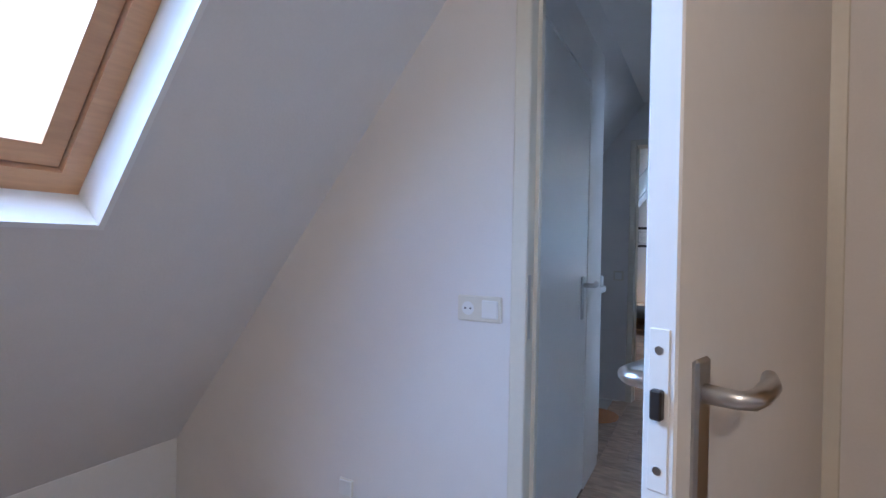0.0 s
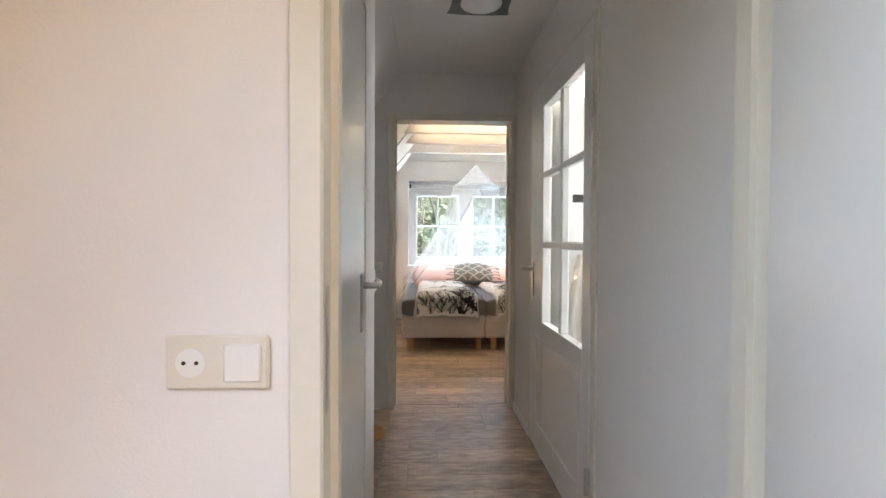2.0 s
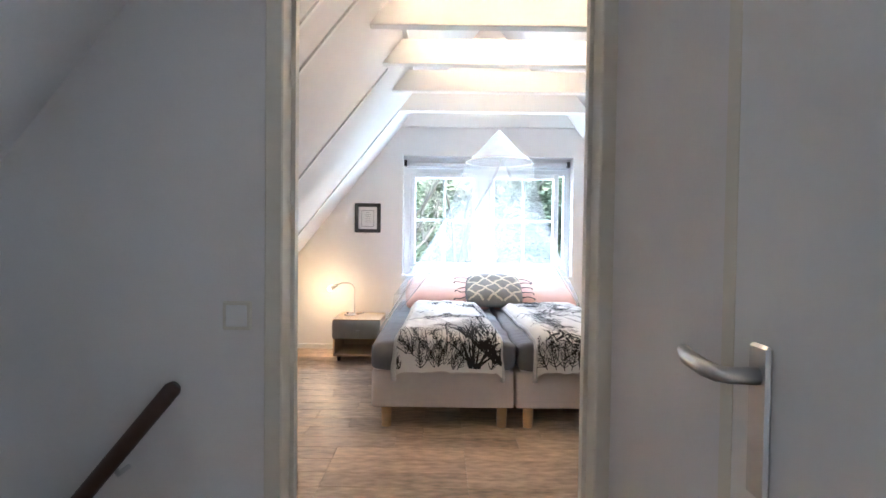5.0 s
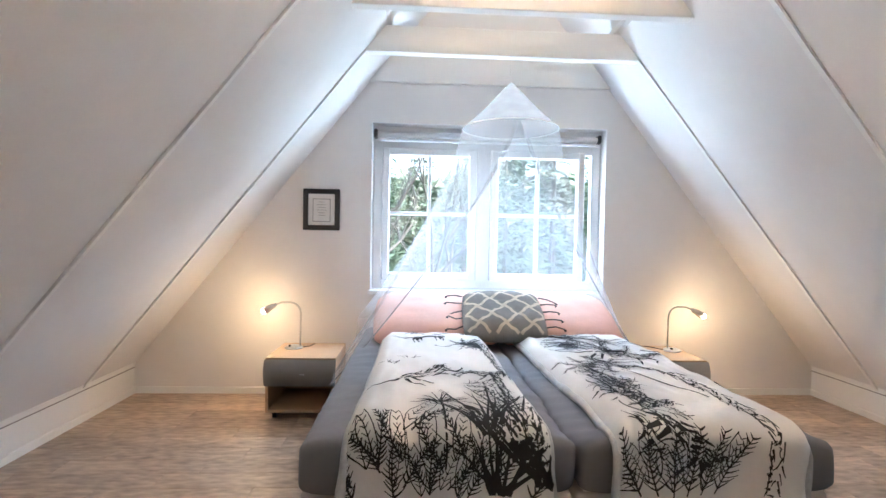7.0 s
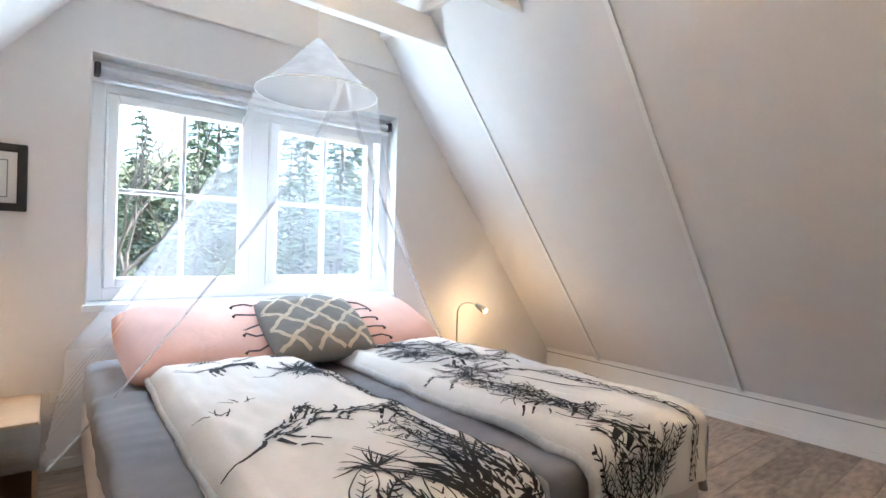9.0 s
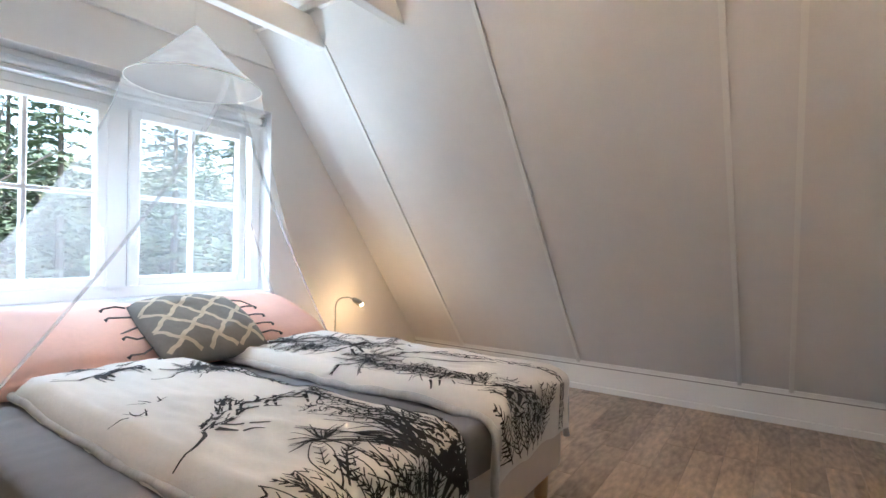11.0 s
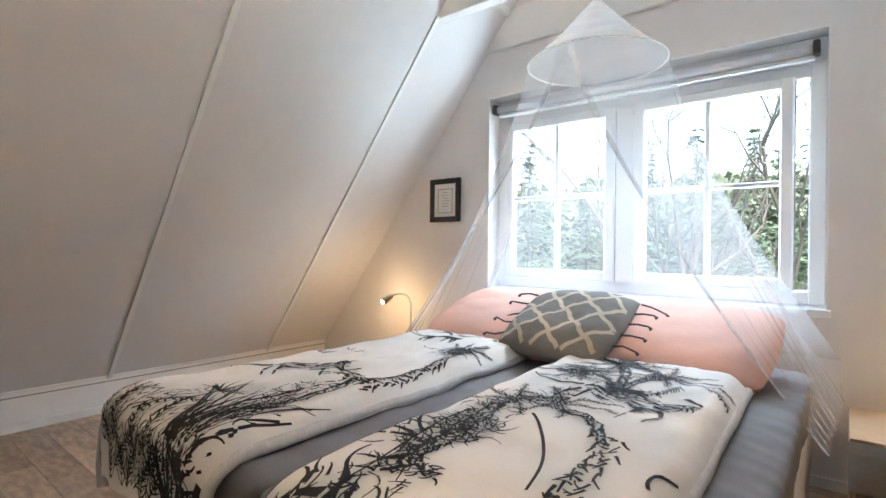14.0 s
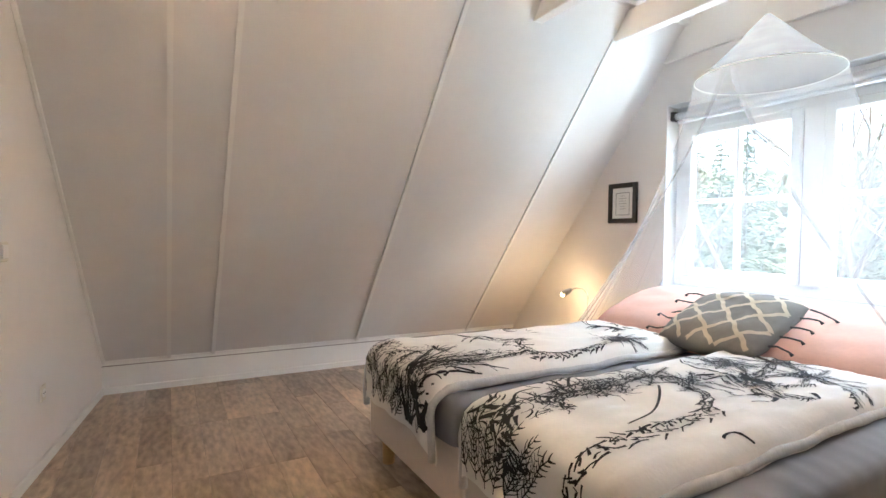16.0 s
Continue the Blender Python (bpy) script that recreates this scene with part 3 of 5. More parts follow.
bm = grid(14, 14, shade)
bmesh.ops.solidify(bm, geom=bm.faces[:], thickness=0.006)
part("shade", bm, SMOKE, cl, "square grey glass shade", True)
part("diffuser", lathe([(0, 2.272), (0.06, 2.276), (0.095, 2.288), (0.1, 2.3), (0.09, 2.36), (0, 2.362)], (0.50, -1.27, 0)), TRIM, cl, "round frosted glass", True)

# picture
pf = thing("picture_frame", "black framed small certificate with white mount", "picture")
PX0, PX1, PZ0, PZ1 = -0.475, -0.203, 1.25, 1.56
part("frame", frame_of(PX0, PX1, PZ0, PZ1, FAR - 0.025, FAR, 0.037, 0.004), BLACK, pf)
part("mount", bx(PX0 + 0.03, FAR - 0.012, PZ0 + 0.03, PX1 - 0.03, FAR - 0.006, PZ1 - 0.03), PAPER, pf)
sh = part("sheet", frame_of(-0.405, -0.272, 1.312, 1.487, FAR - 0.0135, FAR - 0.0125, 0.005, 0), INKG, pf)
for i, w in enumerate((0.04, 0.07, 0.06, 0.075, 0.05, 0.06)):
    part("text_line", bx(-0.339 - w / 2, FAR - 0.0135, 1.46 - i * 0.02, -0.339 + w / 2, FAR - 0.0125, 1.463 - i * 0.02), INKG, pf)

# ---- bed ----
BX0, BX1, BXM, BF, BH = 0.02, 1.80, 0.92, 1.67, 3.70
MT = 0.56
for i, (x0, x1) in enumerate(((BX0, BXM - 0.004), (BXM + 0.004, BX1))):
    bed = thing("bed", "single box-spring bed base in pale fabric on beech legs", "bed", "two beds pushed together", at=(x0, BF, 0))
    under(part("base", bx(x0, BF + 0.02, 0.14, x1, BH, 0.375, 0.02, seg=3), BASE, None, "pale upholstered base", True), bed)
    for lx in (x0 + 0.09, x1 - 0.07):
        for ly in (BF + 0.09, BH - 0.08):
            under(part("leg", cyl((lx, ly, 0), (lx, ly, 0.145), 0.03, 0.034), LEGW, None, "beech block leg"), bed)
    mt = tagged(thing("mattress", "mattress under a grey jersey fitted sheet", "mattress", "two mattresses on the beds", at=(x0, BF, 0.375)))
    def skin(u, v, x0=x0, x1=x1):
        # a rounded block wrapped as a ring of sections along y
        n, a = 0.34, 2 * math.pi * u
        cx, cz = (x0 + x1) / 2, 0.4675
        e = 0.28
        c, s = math.cos(a), math.sin(a)
        y = BF - 0.01 + (BH + 0.02 - BF) * v
        k = min(1.0, max(0.0, min(v, 1 - v) / 0.018)) ** 0.35
        px = cx + ((x1 - x0) / 2 * (0.96 + 0.04 * k)) * math.copysign(abs(c) ** e, c)
        pz = cz + 0.0925 * (0.8 + 0.2 * k) * math.copysign(abs(s) ** e, s)
        fold = 0.008 * (1 - abs(noise.noise(Vector((px * 2, y * 11 + pz * 5, 4)))) * 3) * max(0.0, noise.noise(Vector((px, y * 2.2, 6))) + .35)
        wr = fold + 0.006 * noise.noise(Vector((px * 3, y * 16 + px * 4, pz * 3))) + 0.004 * noise.noise(Vector((px * 9, y * 5, pz * 9)))
        return Vector((px + (wr if abs(c) > 0.5 else 0), y, pz + wr * (s > 0)))
    bm = grid(56, 110, skin)
    bmesh.ops.remove_doubles(bm, verts=bm.verts[:], dist=1e-4)
    bmesh.ops.holes_fill(bm, edges=[e for e in bm.edges if e.is_boundary], sides=0)
    under(part("sheet", bm, SHEET, None, "", True), mt)
    under(part("mattress_core", bx(x0 + 0.03, BF + 0.03, 0.3755, x1 - 0.03, BH - 0.03, 0.54), COTTON, None), mt)

# duvets: a soft slab that follows the bed and hangs over the foot
class Duvet:
    def __init__(self, left, right, far, seed, hang):
        self.left, self.right, self.far, self.seed, self.hang = left, right, far, seed, hang
    def at(self, u, v, lift=0.0):
        """u across, v from the head (0) over the foot (1)."""
        top = self.far - BF + 0.015
        run = v * (top + self.hang)
        f = min(1.0, run / top)
        xl = self.left[0] + (self.left[1] - self.left[0]) * f
        xr = self.right[0] + (self.right[1] - self.right[0]) * f
        x = xl + (xr - xl) * u
        edge = min(u, 1 - u) * (xr - xl)
        endv = min(1.0, run / 0.06)
        puff = 0.075 * min(1, edge / 0.055) ** 0.5 * endv ** 0.5
        wr = 0.012 * noise.noise(Vector((x * 4 + self.seed, run * 3.2, 0))) + 0.009 * noise.noise(Vector((x * 9, run * 7, self.seed))) + 0.006 * noise.noise(Vector((x * 26, run * 8, self.seed)))
        sag = 0.0
        h = MT + 0.004 + (puff + wr) * 1.0
        r = 0.06
        if run < top - r:
            return Vector((x, self.far - run, h + lift))
        q = run - (top - r)
        a = min(q / (r * 1.57), 1.0) * math.pi / 2
        out = 0.05 + puff * 0.9 + wr
        y = BF + 0.045 - (r + out * 0.6) * math.sin(a) * 0.9
        z = (h - (r) * (1 - math.cos(a))) - max(0.0, q - r * 1.57)
        return Vector((x + 0.02 * noise.noise(Vector((x * 5, run * 4, 3 + self.seed))) * a, y - lift * math.sin(a) + 0.015 * noise.noise(Vector((x * 7, 0, self.seed))) * a, z + lift * math.cos(a)))


def duvet(left, right, far, seed, hang, label):
    d = Duvet(left, right, far, seed, hang)
    t = thing("duvet", label, "duvet", "two printed duvets", at=((left[0] + right[0]) / 2, 2.6, MT))
    bm = grid(44, 110, lambda u, v: d.at(u, v))
    part_ob = under(part("cover", bm, COTTON, None, "white cotton cover", True), t)
    # turned hem along both long sides
    for edge in (0.0, 1.0):
        pts = [d.at(edge, 0.01 + 0.98 * k / 60, 0.012) for k in range(61)]
        hem = tube([p + Vector(((0.012 if edge == 0 else -0.012), 0, 0)) for p in pts], [0.016 + 0.005 * noise.noise(p * 9) for p in pts], 8)
        under(part("hem", hem, REVERSE, None, "pale grey striped reverse at the edge", True), t)
    rng = random.Random(seed)
    ink = bmesh.new()
    W, LEN, WREF = abs(right[0] - left[0]), far - BF + hang, 0.72
    def stroke(pts, w0, w1=0.0):
        """A tapered inked line along (x, y) points in metres on the cover."""
        prev = None
        n = len(pts)
        for i, (px, py) in enumerate(pts):
            px, py = px * W / WREF, py * LEN / 1.97
            if not (0.012 < px < W - 0.012 and 0.02 < py < LEN - 0.015):
                prev = None
                continue
            qx, qy = pts[min(i + 1, n - 1)]
            ox, oy = pts[max(i - 1, 0)]
            dx, dy = (qx - ox) * W / WREF, (qy - oy) * LEN / 1.97
            l = math.hypot(dx, dy) or 1
            w = (w0 + (w1 - w0) * i / max(1, n - 1)) * 0.38 + 0.0007
            ax, ay = -dy / l * w, dx / l * w
            a = ink.verts.new(d.at((px + ax) / W, (py + ay) / LEN, 0.0025))
            b = ink.verts.new(d.at((px - ax) / W, (py - ay) / LEN, 0.0025))
            if prev:
                ink.faces.new((prev[0], prev[1], b, a))
            prev = (a, b)
    def arc(x, y, ang, ln, bend, w0, w1=0.001, n=7):
        pts = []
        for i in range(n):
            pts.append((x, y))
            x += math.cos(ang) * ln / n
            y += math.sin(ang) * ln / n
            ang += bend / n
        stroke(pts, w0, w1)
        return x, y, ang
    def burst(x, y, r, k, spread=6.3, start=0.0, w=0.009):
        for i in range(k):
            a = start + spread * i / k + rng.uniform(-.15, .15)
            arc(x, y, a, r * rng.uniform(.6, 1.1), rng.uniform(-.9, .9), w * rng.uniform(.5, 1.2), 0.001)
    def frond(x, y, ang, ln, bend):
        n = 12
        arc(x, y, ang, ln, bend, 0.005, 0.002, n)
        for i in range(1, n):
            x += math.cos(ang) * ln / n
            y += math.sin(ang) * ln / n
            ang += bend / n
            s = ln * 0.3 * (1 - i / n * 0.6)
            for sd in (-1, 1):
                arc(x, y, ang + sd * rng.uniform(.6, 1.0), s * rng.uniform(.6, 1.1), -sd * 0.5, rng.uniform(.003, .008), 0.001, 4)
    def outline_leaf(x, y, ang, ln):
        for sd in (-1, 1):
            arc(x, y, ang - sd * .5, ln, sd * 1.1, 0.003, 0.002, 9)
        arc(x, y, ang, ln * .9, 0, 0.002, 0.001, 3)
        for i in range(6):
            q = ln * (0.15 + 0.12 * i)
            for sd in (-1, 1):
                arc(x + math.cos(ang) * q, y + math.sin(ang) * q, ang + sd * .7, ln * .16, sd * .2, 0.0025, 0.001, 3)
    def trunk(x, y, ang, ln, bend, w):
        n = 30
        for i in range(n):
            nx, ny = math.cos(ang + 1.57), math.sin(ang + 1.57)
            for sd in (-1, 1):
                ww = sd * w * rng.uniform(.38, .55)
                arc(x + nx * ww, y + ny * ww, ang + rng.uniform(-.5, .5), ln / n * 2.2, rng.uniform(-.6, .6), rng.uniform(.004, .011), .003, 4)
            for k in range(2):
                ww = w * rng.uniform(-.35, .35)
                arc(x + nx * ww, y + ny * ww, ang + rng.uniform(.3, 2.8), w * rng.uniform(.4, .9), rng.uniform(-2, 2), rng.uniform(.004, .014), .002, 5)
            x += math.cos(ang) * ln / n
            y += math.sin(ang) * ln / n
            ang += bend / n
        return x, y, ang
    def blot(x, y, ang, ln, w, legs=4):
        """A dark running blot with thin limbs and a tail."""
        stroke([(x + math.cos(ang) * ln * q, y + math.sin(ang) * ln * q + 0.01 * math.sin(q * 5)) for q in (0, .15, .35, .6, .8, 1)], w, w * .7)
        stroke([(x + math.cos(ang) * ln * q, y + math.sin(ang) * ln * q + 0.012) for q in (.5, .75, 1, 1.15)], w * .8, w * .4)
        for q in (.1, .2, .8, .95)[:legs]:
            arc(x + math.cos(ang) * ln * q, y + math.sin(ang) * ln * q, ang + rng.uniform(.9, 1.9), ln * .5, rng.uniform(-1, 1), w * .35, w * .12)
        arc(x, y, ang + 3.14 + rng.uniform(-.4, .4), ln * .9, rng.choice((-1.4, 1.4)), w * .22, w * .1, 9)
    def scribble(x, y, r, k):
        for i in range(int(k * 1.6)):
            arc(x + rng.uniform(-r, r), y + rng.uniform(-r, r), rng.uniform(0, 6.3), r * rng.uniform(.4, 1.0), rng.uniform(-2.4, 2.4), rng.uniform(.002, .007), 0.001, 7)
    return d, t, ink, arc, burst, frond, outline_leaf, trunk, blot, scribble, rng, W, LEN, part_ob


def finish(t, ink):
    under(part("print", ink, INK, None, "black ink jungle drawing printed on the cover"), t)["kind"] = "stuff"


def blades(arc, rng, x, y, k, ln, lean, w):
    """Thick pointed leaves that fan out from one root."""
    for i in range(k):
        a = -1.57 + lean * (i / max(1, k - 1) - 0.5) + rng.uniform(-.08, .08)
        q = ln * rng.uniform(.7, 1.1)
        arc(x + rng.uniform(-.03, .03), y, a, q, rng.uniform(-.3, .3), w * rng.uniform(.7, 1.2), .001, 9)


def beast(arc, rng, x, y, ang, ln, w):
    """A four-legged shaggy animal in side view: body of many hairs, head, legs and long tail."""
    c, s = math.cos(ang), math.sin(ang)
    at = lambda a, b: (x + c * a - s * b, y + s * a + c * b)
    for i in range(46):
        q = rng.random()
        px, py = at(ln * q, rng.uniform(-.5, .5) * w * (0.7 + 0.6 * math.sin(q * 3.1)))
        arc(px, py, ang + rng.uniform(-.5, .5), ln * rng.uniform(.14, .3), rng.uniform(-.6, .6), rng.uniform(.006, .014), .002, 5)
    hx, hy = at(ln * 1.1, -w * .5)
    for i in range(14):
        arc(hx + rng.uniform(-.3, .3) * w, hy + rng.uniform(-.3, .3) * w, rng.uniform(0, 6.3), w * .5, 1.5, .007, .002, 5)
    for q, b in ((.05, .5), (.18, .2), (.8, -.1), (.98, -.7)):
        px, py = at(ln * q, w * .3)
        ex, ey, ea = arc(px, py, ang + 1.57 + b, ln * .34, -b * .8, .020, .011, 6)
        arc(ex, ey, ea - b, ln * .28, b * 1.4, .011, .005, 6)
    px, py = at(0, -w * .1)
    arc(px, py, ang + 2.6, ln * 1.0, 1.6, .014, .004, 14)


d, t, ink, arc, burst, frond, outline_leaf, trunk, blot, scribble, rng, W, LEN, cov = duvet((0.19, 0.17), (0.80, 0.83), 3.10, 5, 0.22, "white duvet with black jungle print hanging over the foot")
beast(arc, rng, .22, .25, -.1, .17, .04); blot(.22, .25, -.1, .18, .045)
burst(.22, .13, .12, 12, 4, 2.6, .003); frond(.34, .16, -.6, .14, .4); frond(.30, .15, -2.4, .14, -.4)
for a in (-2.6, -2.0, -1.4, -.8, -.2, .4, 2.9):
    frond(.56, .42, a, .16, rng.uniform(-.7, .7))
burst(.57, .42, .13, 34, 6.3, 0, .017); scribble(.57, .50, .06, 40); burst(.60, .52, .10, 22, 6.3, 0, .015)
trunk(.63, .56, 1.45, .62, .15, .032); arc(.44, .46, 2.2, .12, 2.6, .005, .003, 12)
beast(arc, rng, .17, 1.20, -.75, .26, .085); arc(.40, 1.05, .1, .12, -2.2, .016, .006, 9)
beast(arc, rng, .47, 1.06, .55, .16, .06); trunk(.60, 1.12, 1.5, .42, .1, .028)
for x, y, k, ln in ((.50, 1.72, 11, .46), (.60, 1.80, 13, .58), (.66, 1.90, 12, .50), (.54, 1.94, 12, .40)):
    blades(arc, rng, x, y, k, ln, 1.5, .015)
burst(.34, 1.52, .13, 18, 3.4, -3.2, .008); arc(.34, 1.52, 1.5, .36, .2, .008, .005, 9)
for x, y, a in ((.08, 1.84, -1.9), (.16, 1.90, -1.4), (.25, 1.94, -1.7), (.32, 1.92, -1.2), (.40, 1.95, -1.5), (.20, 1.70, -1.0)):
    outline_leaf(x, y, a, .24); frond(x + .03, y, a + .3, .22, .4)
for i in range(6):
    frond(.06 + .11 * i, 1.955, -2.0 + .2 * i, .24, .4)
blades(arc, rng, .10, .92, 5, .09, 1.8, .007); blades(arc, rng, .20, .80, 4, .07, 1.8, .006)
for i in range(5):
    scribble(.52 + .03 * i, 1.3 + .12 * i, .06, 22); outline_leaf(.10 + .09 * i, 1.80, -1.9 + .2 * i, .20)
for i in range(8):
    frond(.05 + .07 * i, 1.90 - .05 * (i % 3), -2.2 + .08 * i, .20, rng.uniform(-.5, .5))
finish(t, ink)
d, t, ink, arc, burst, frond, outline_leaf, trunk, blot, scribble, rng, W, LEN, cov = duvet((0.985, 1.03), (1.655, 1.69), 3.10, 11, 0.22, "white duvet with dense black palm print and animals")
for x, y in ((.30, .16), (.48, .30), (.24, .44)):
    for i in range(9):
        frond(x, y, 6.28 * i / 9 + rng.uniform(-.2, .2), .19, rng.uniform(-.9, .9))
    burst(x, y, .07, 16, 6.3, 0, .012)
trunk(.31, .22, 1.2, .40, .3, .03); trunk(.47, .34, 1.9, .36, -.3, .026); blot(.36, .58, .3, .13, .04)
beast(arc, rng, .30, .66, .25, .28, .09)
for i in range(8):
    outline_leaf(rng.uniform(.08, .34), rng.uniform(.08, .75), rng.uniform(0, 6.3), .14)
frond(.62, .40, .6, .2, .8); frond(.64, .34, .2, .16, .9); arc(.60, .58, .9, .14, .4, .022, .006, 8)
for x, y in ((.18, .92), (.30, .86)):
    for i in range(7):
        frond(x, y, 6.28 * i / 7, .18, rng.uniform(-.9, .9))
trunk(.34, .92, .25, .26, 1.3, .030); trunk(.53, 1.08, 1.5, .90, .12, .050)
trunk(.16, 1.00, 1.35, .50, .25, .045); beast(arc, rng, .14, 1.36, 1.0, .20, .08); scribble(.20, 1.25, .09, 50); beast(arc, rng, .18, 1.66, .9, .2, .07)
arc(.30, 1.05, .9, .5, .6, .010, .006, 14); arc(.12, 1.1, 1.5, .8, -.1, .007, .004, 16)
for i in range(9):
    outline_leaf(.07 + .035 * i, 1.93 - .03 * (i % 3), -2.1 + .13 * i, .20)
for i in range(6):
    frond(.08 + .05 * i, 1.95, -1.9 + .15 * i, .28, .3)
for i in range(10):
    frond(rng.uniform(.10, .62), rng.uniform(.06, .5), rng.uniform(0, 6.3), .20, rng.uniform(-.8, .8)); scribble(rng.uniform(.14, .5), rng.uniform(.1, .8), .06, 14)
for i in range(7):
    scribble(.15 + .03 * (i % 3), .95 + .13 * i, .08, 20)
arc(.66, 1.28, -1.9, .34, 4.4, .009, .006, 20)
finish(t, ink)

# pillows
def cushion_mesh(w, h, d, seed, pinch=0.45, n=26, m=Matrix.Identity(4)):
    def f(u, v, s):
        x, y = (u - .5) * 2, (v - .5) * 2
        k = max(0.0, (1 - abs(x) ** 3.2) * (1 - abs(y) ** 3.2)) ** pinch
        z = s * d / 2 * k + 0.010 * k * noise.noise(Vector((x * 2.5 + seed, y * 3, s)))+ 0.004 * k * noise.noise(Vector((x * 8 + seed, y * 8, s)))
        return m @ Vector((x * w / 2 * (1 - .05 * y * y), y * h / 2 * (1 - .12 * abs(x) ** 4 + .03 * (1 - x * x)), z))
    bm = grid(n, n, lambda u, v: f(u, v, 1))
    bm = grid(n, n, lambda u, v: f(u, v, -1), bm)
    bmesh.ops.remove_doubles(bm, verts=bm.verts[:], dist=1e-4)
    return bm
for i, (x, rz) in enumerate(((0.515, 2), (1.31, -3))):
    t = thing("pillow", "plump pink cotton pillow against the wall", "pillow", "two pink pillows", at=(x, 3.40, MT))
    m = pose(x, 3.375, MT + 0.115, 19, 0, rz)
    under(part("case", cushion_mesh(0.81, 0.64, 0.215, i * 7, m=m), PINK, None, "", True), t)
cm = pose(0.935, 3.195, MT + 0.168, 25, 0, -3)
cu = thing("cushion", "grey woven cushion with cream lattice and side tassels", "cushion", at=(0.935, 3.195, MT))
under(part("cover", cushion_mesh(0.52, 0.50, 0.15, 3, m=cm), CUSH, None, "", True), cu)
def on_cushion(x, y):
    k = max(0.0, (1 - abs(x) ** 3.2) * (1 - abs(y) ** 3.2)) ** 0.45
    return cm @ Vector((x * 0.26 * (1 - .05 * y * y), y * 0.25 * (1 - .12 * abs(x) ** 4 + .03 * (1 - x * x)), 0.075 * k + 0.010 * k * noise.noise(Vector((x * 2.5 + 3, y * 3, 1))) + 0.004 * k * noise.noise(Vector((x * 8 + 3, y * 8, 1))) + 0.002))
bm = bmesh.new()
def ribbon(pts, w):
    prev = None
    for i, (x, y) in enumerate(pts):
        qx, qy = pts[min(i + 1, len(pts) - 1)]
        ox, oy = pts[max(i - 1, 0)]
        l = math.hypot(qx - ox, qy - oy) or 1
        ax, ay = -(qy - oy) / l * w, (qx - ox) / l * w
        if max(abs(x) + abs(ax), abs(y) + abs(ay)) > 0.97:
            prev = None
            continue
        a, b = bm.verts.new(on_cushion(x + ax, y + ay)), bm.verts.new(on_cushion(x - ax, y - ay))
        if prev:
            bm.faces.new((prev[0], prev[1], b, a))
        prev = (a, b)
for k in range(-3, 4):
    for s in (-1, 1):
        pts = []
        for i in range(121):
            q = -1 + 2 * i / 120
            ph = (q * 3.2 + (0.0 if k % 2 == 0 else 0.5)) * 2 * math.pi
            st = 0.022 * max(-1.0, min(1.0, 1.8 * math.sin(ph)))
            pts.append((q - s * st * .5, s * q * 1.05 + k * 0.66 + st * .5))
        ribbon([p for p in pts if abs(p[1]) < 0.97], 0.038)
under(part("lattice", bm, CREAMT, None, "cream raised lattice lines"), cu)
for sd in (-1, 1):
    for k in range(6):
        y = -0.85 + 0.34 * k
        p = cm @ Vector((sd * 0.255, y * 0.25, 0.0))
        rr = random.Random(k + 10 * sd)
        e = p + Vector((sd * rr.uniform(.085, .11), -0.03, rr.uniform(-.03, .02)))
        mid = (p + e) / 2 + Vector((0, -0.012, rr.uniform(-.012, .015)))
        bt = tube([p, mid, e, e + Vector((sd * .012, 0, -.012))], [0.0045, 0.004, 0.004, 0.008], 7)
        under(part("tassel", bt, TASSEL, None, "knotted dark tassel", True), cu)

# mosquito net
net = thing("mosquito_net", "sheer white mosquito net hung over the bed head", "net", at=(0.98, 3.34, 2.23))
NC, RZ, RR = Vector((0.985, 3.35, 0)), 1.93, 0.315
def cone(u, v):
    a = 2 * math.pi * u
    r = 0.012 + (RR - 0.012) * v * (1 - .08 * math.sin(math.pi * v))
    return NC + Vector((r * math.cos(a), r * math.sin(a), 2.23 - (2.23 - RZ) * v))
under(part("cone_top", grid(48, 8, cone), NETD, None, "", True), net)
under(part("hoop", tube([NC + Vector((RR * math.cos(a), RR * math.sin(a), RZ)) for a in [2 * math.pi * i / 40 for i in range(41)]], 0.003, 6), TRIM, None, "thin white hoop", True), net)
under(part("cord", tube([(0.98, 3.35, 2.22), (0.98, 3.352, 2.405)], 0.003, 6), TRIM, None), net)
def bottom(q):
    """The hem from the left front corner round the head to the right front corner, q from 0 to 1."""
    if q < 0.28:
        f = q / 0.28
        return Vector((-0.12 + 0.06 * f, 2.96 + 0.80 * f, 0.34 + 0.1 * f))
    if q < 0.72:
        f = (q - 0.28) / 0.44
        return Vector((-0.06 + 1.96 * f, 3.80, 0.60))
    f = (q - 0.72) / 0.28
    return Vector((1.90 - 0.03 * f, 3.77 - 0.60 * f, 0.44 - 0.05 * f))
def drape(u, v):
    a = math.pi * (1.5 - 2 * u)
    top = NC + Vector((RR * math.cos(a), RR * math.sin(a), RZ))
    side = 0.34                               # share of the ring that is drawn to each bed side
    if u < side:
        bot = bottom(0.28 * (u / side))
    elif u > 1 - side:
        bot = bottom(1 - 0.28 * ((1 - u) / side))
    else:
        bot = bottom(0.28 + 0.44 * (u - side) / (1 - 2 * side))
    f = v ** 1.3
    p = top.lerp(bot, f)
    p.z = top.z + (bot.z - top.z) * v
    k = v * (1.15 - v * .6)
    pl = 0.015 * k * math.sin(u * 170 + 2 * noise.noise(Vector((u * 9, v, 2)))) + 0.035 * k * noise.noise(Vector((u * 12, v * 1.6, 0)))
    return p + Vector((pl * 0.8, pl * 0.8, 0))
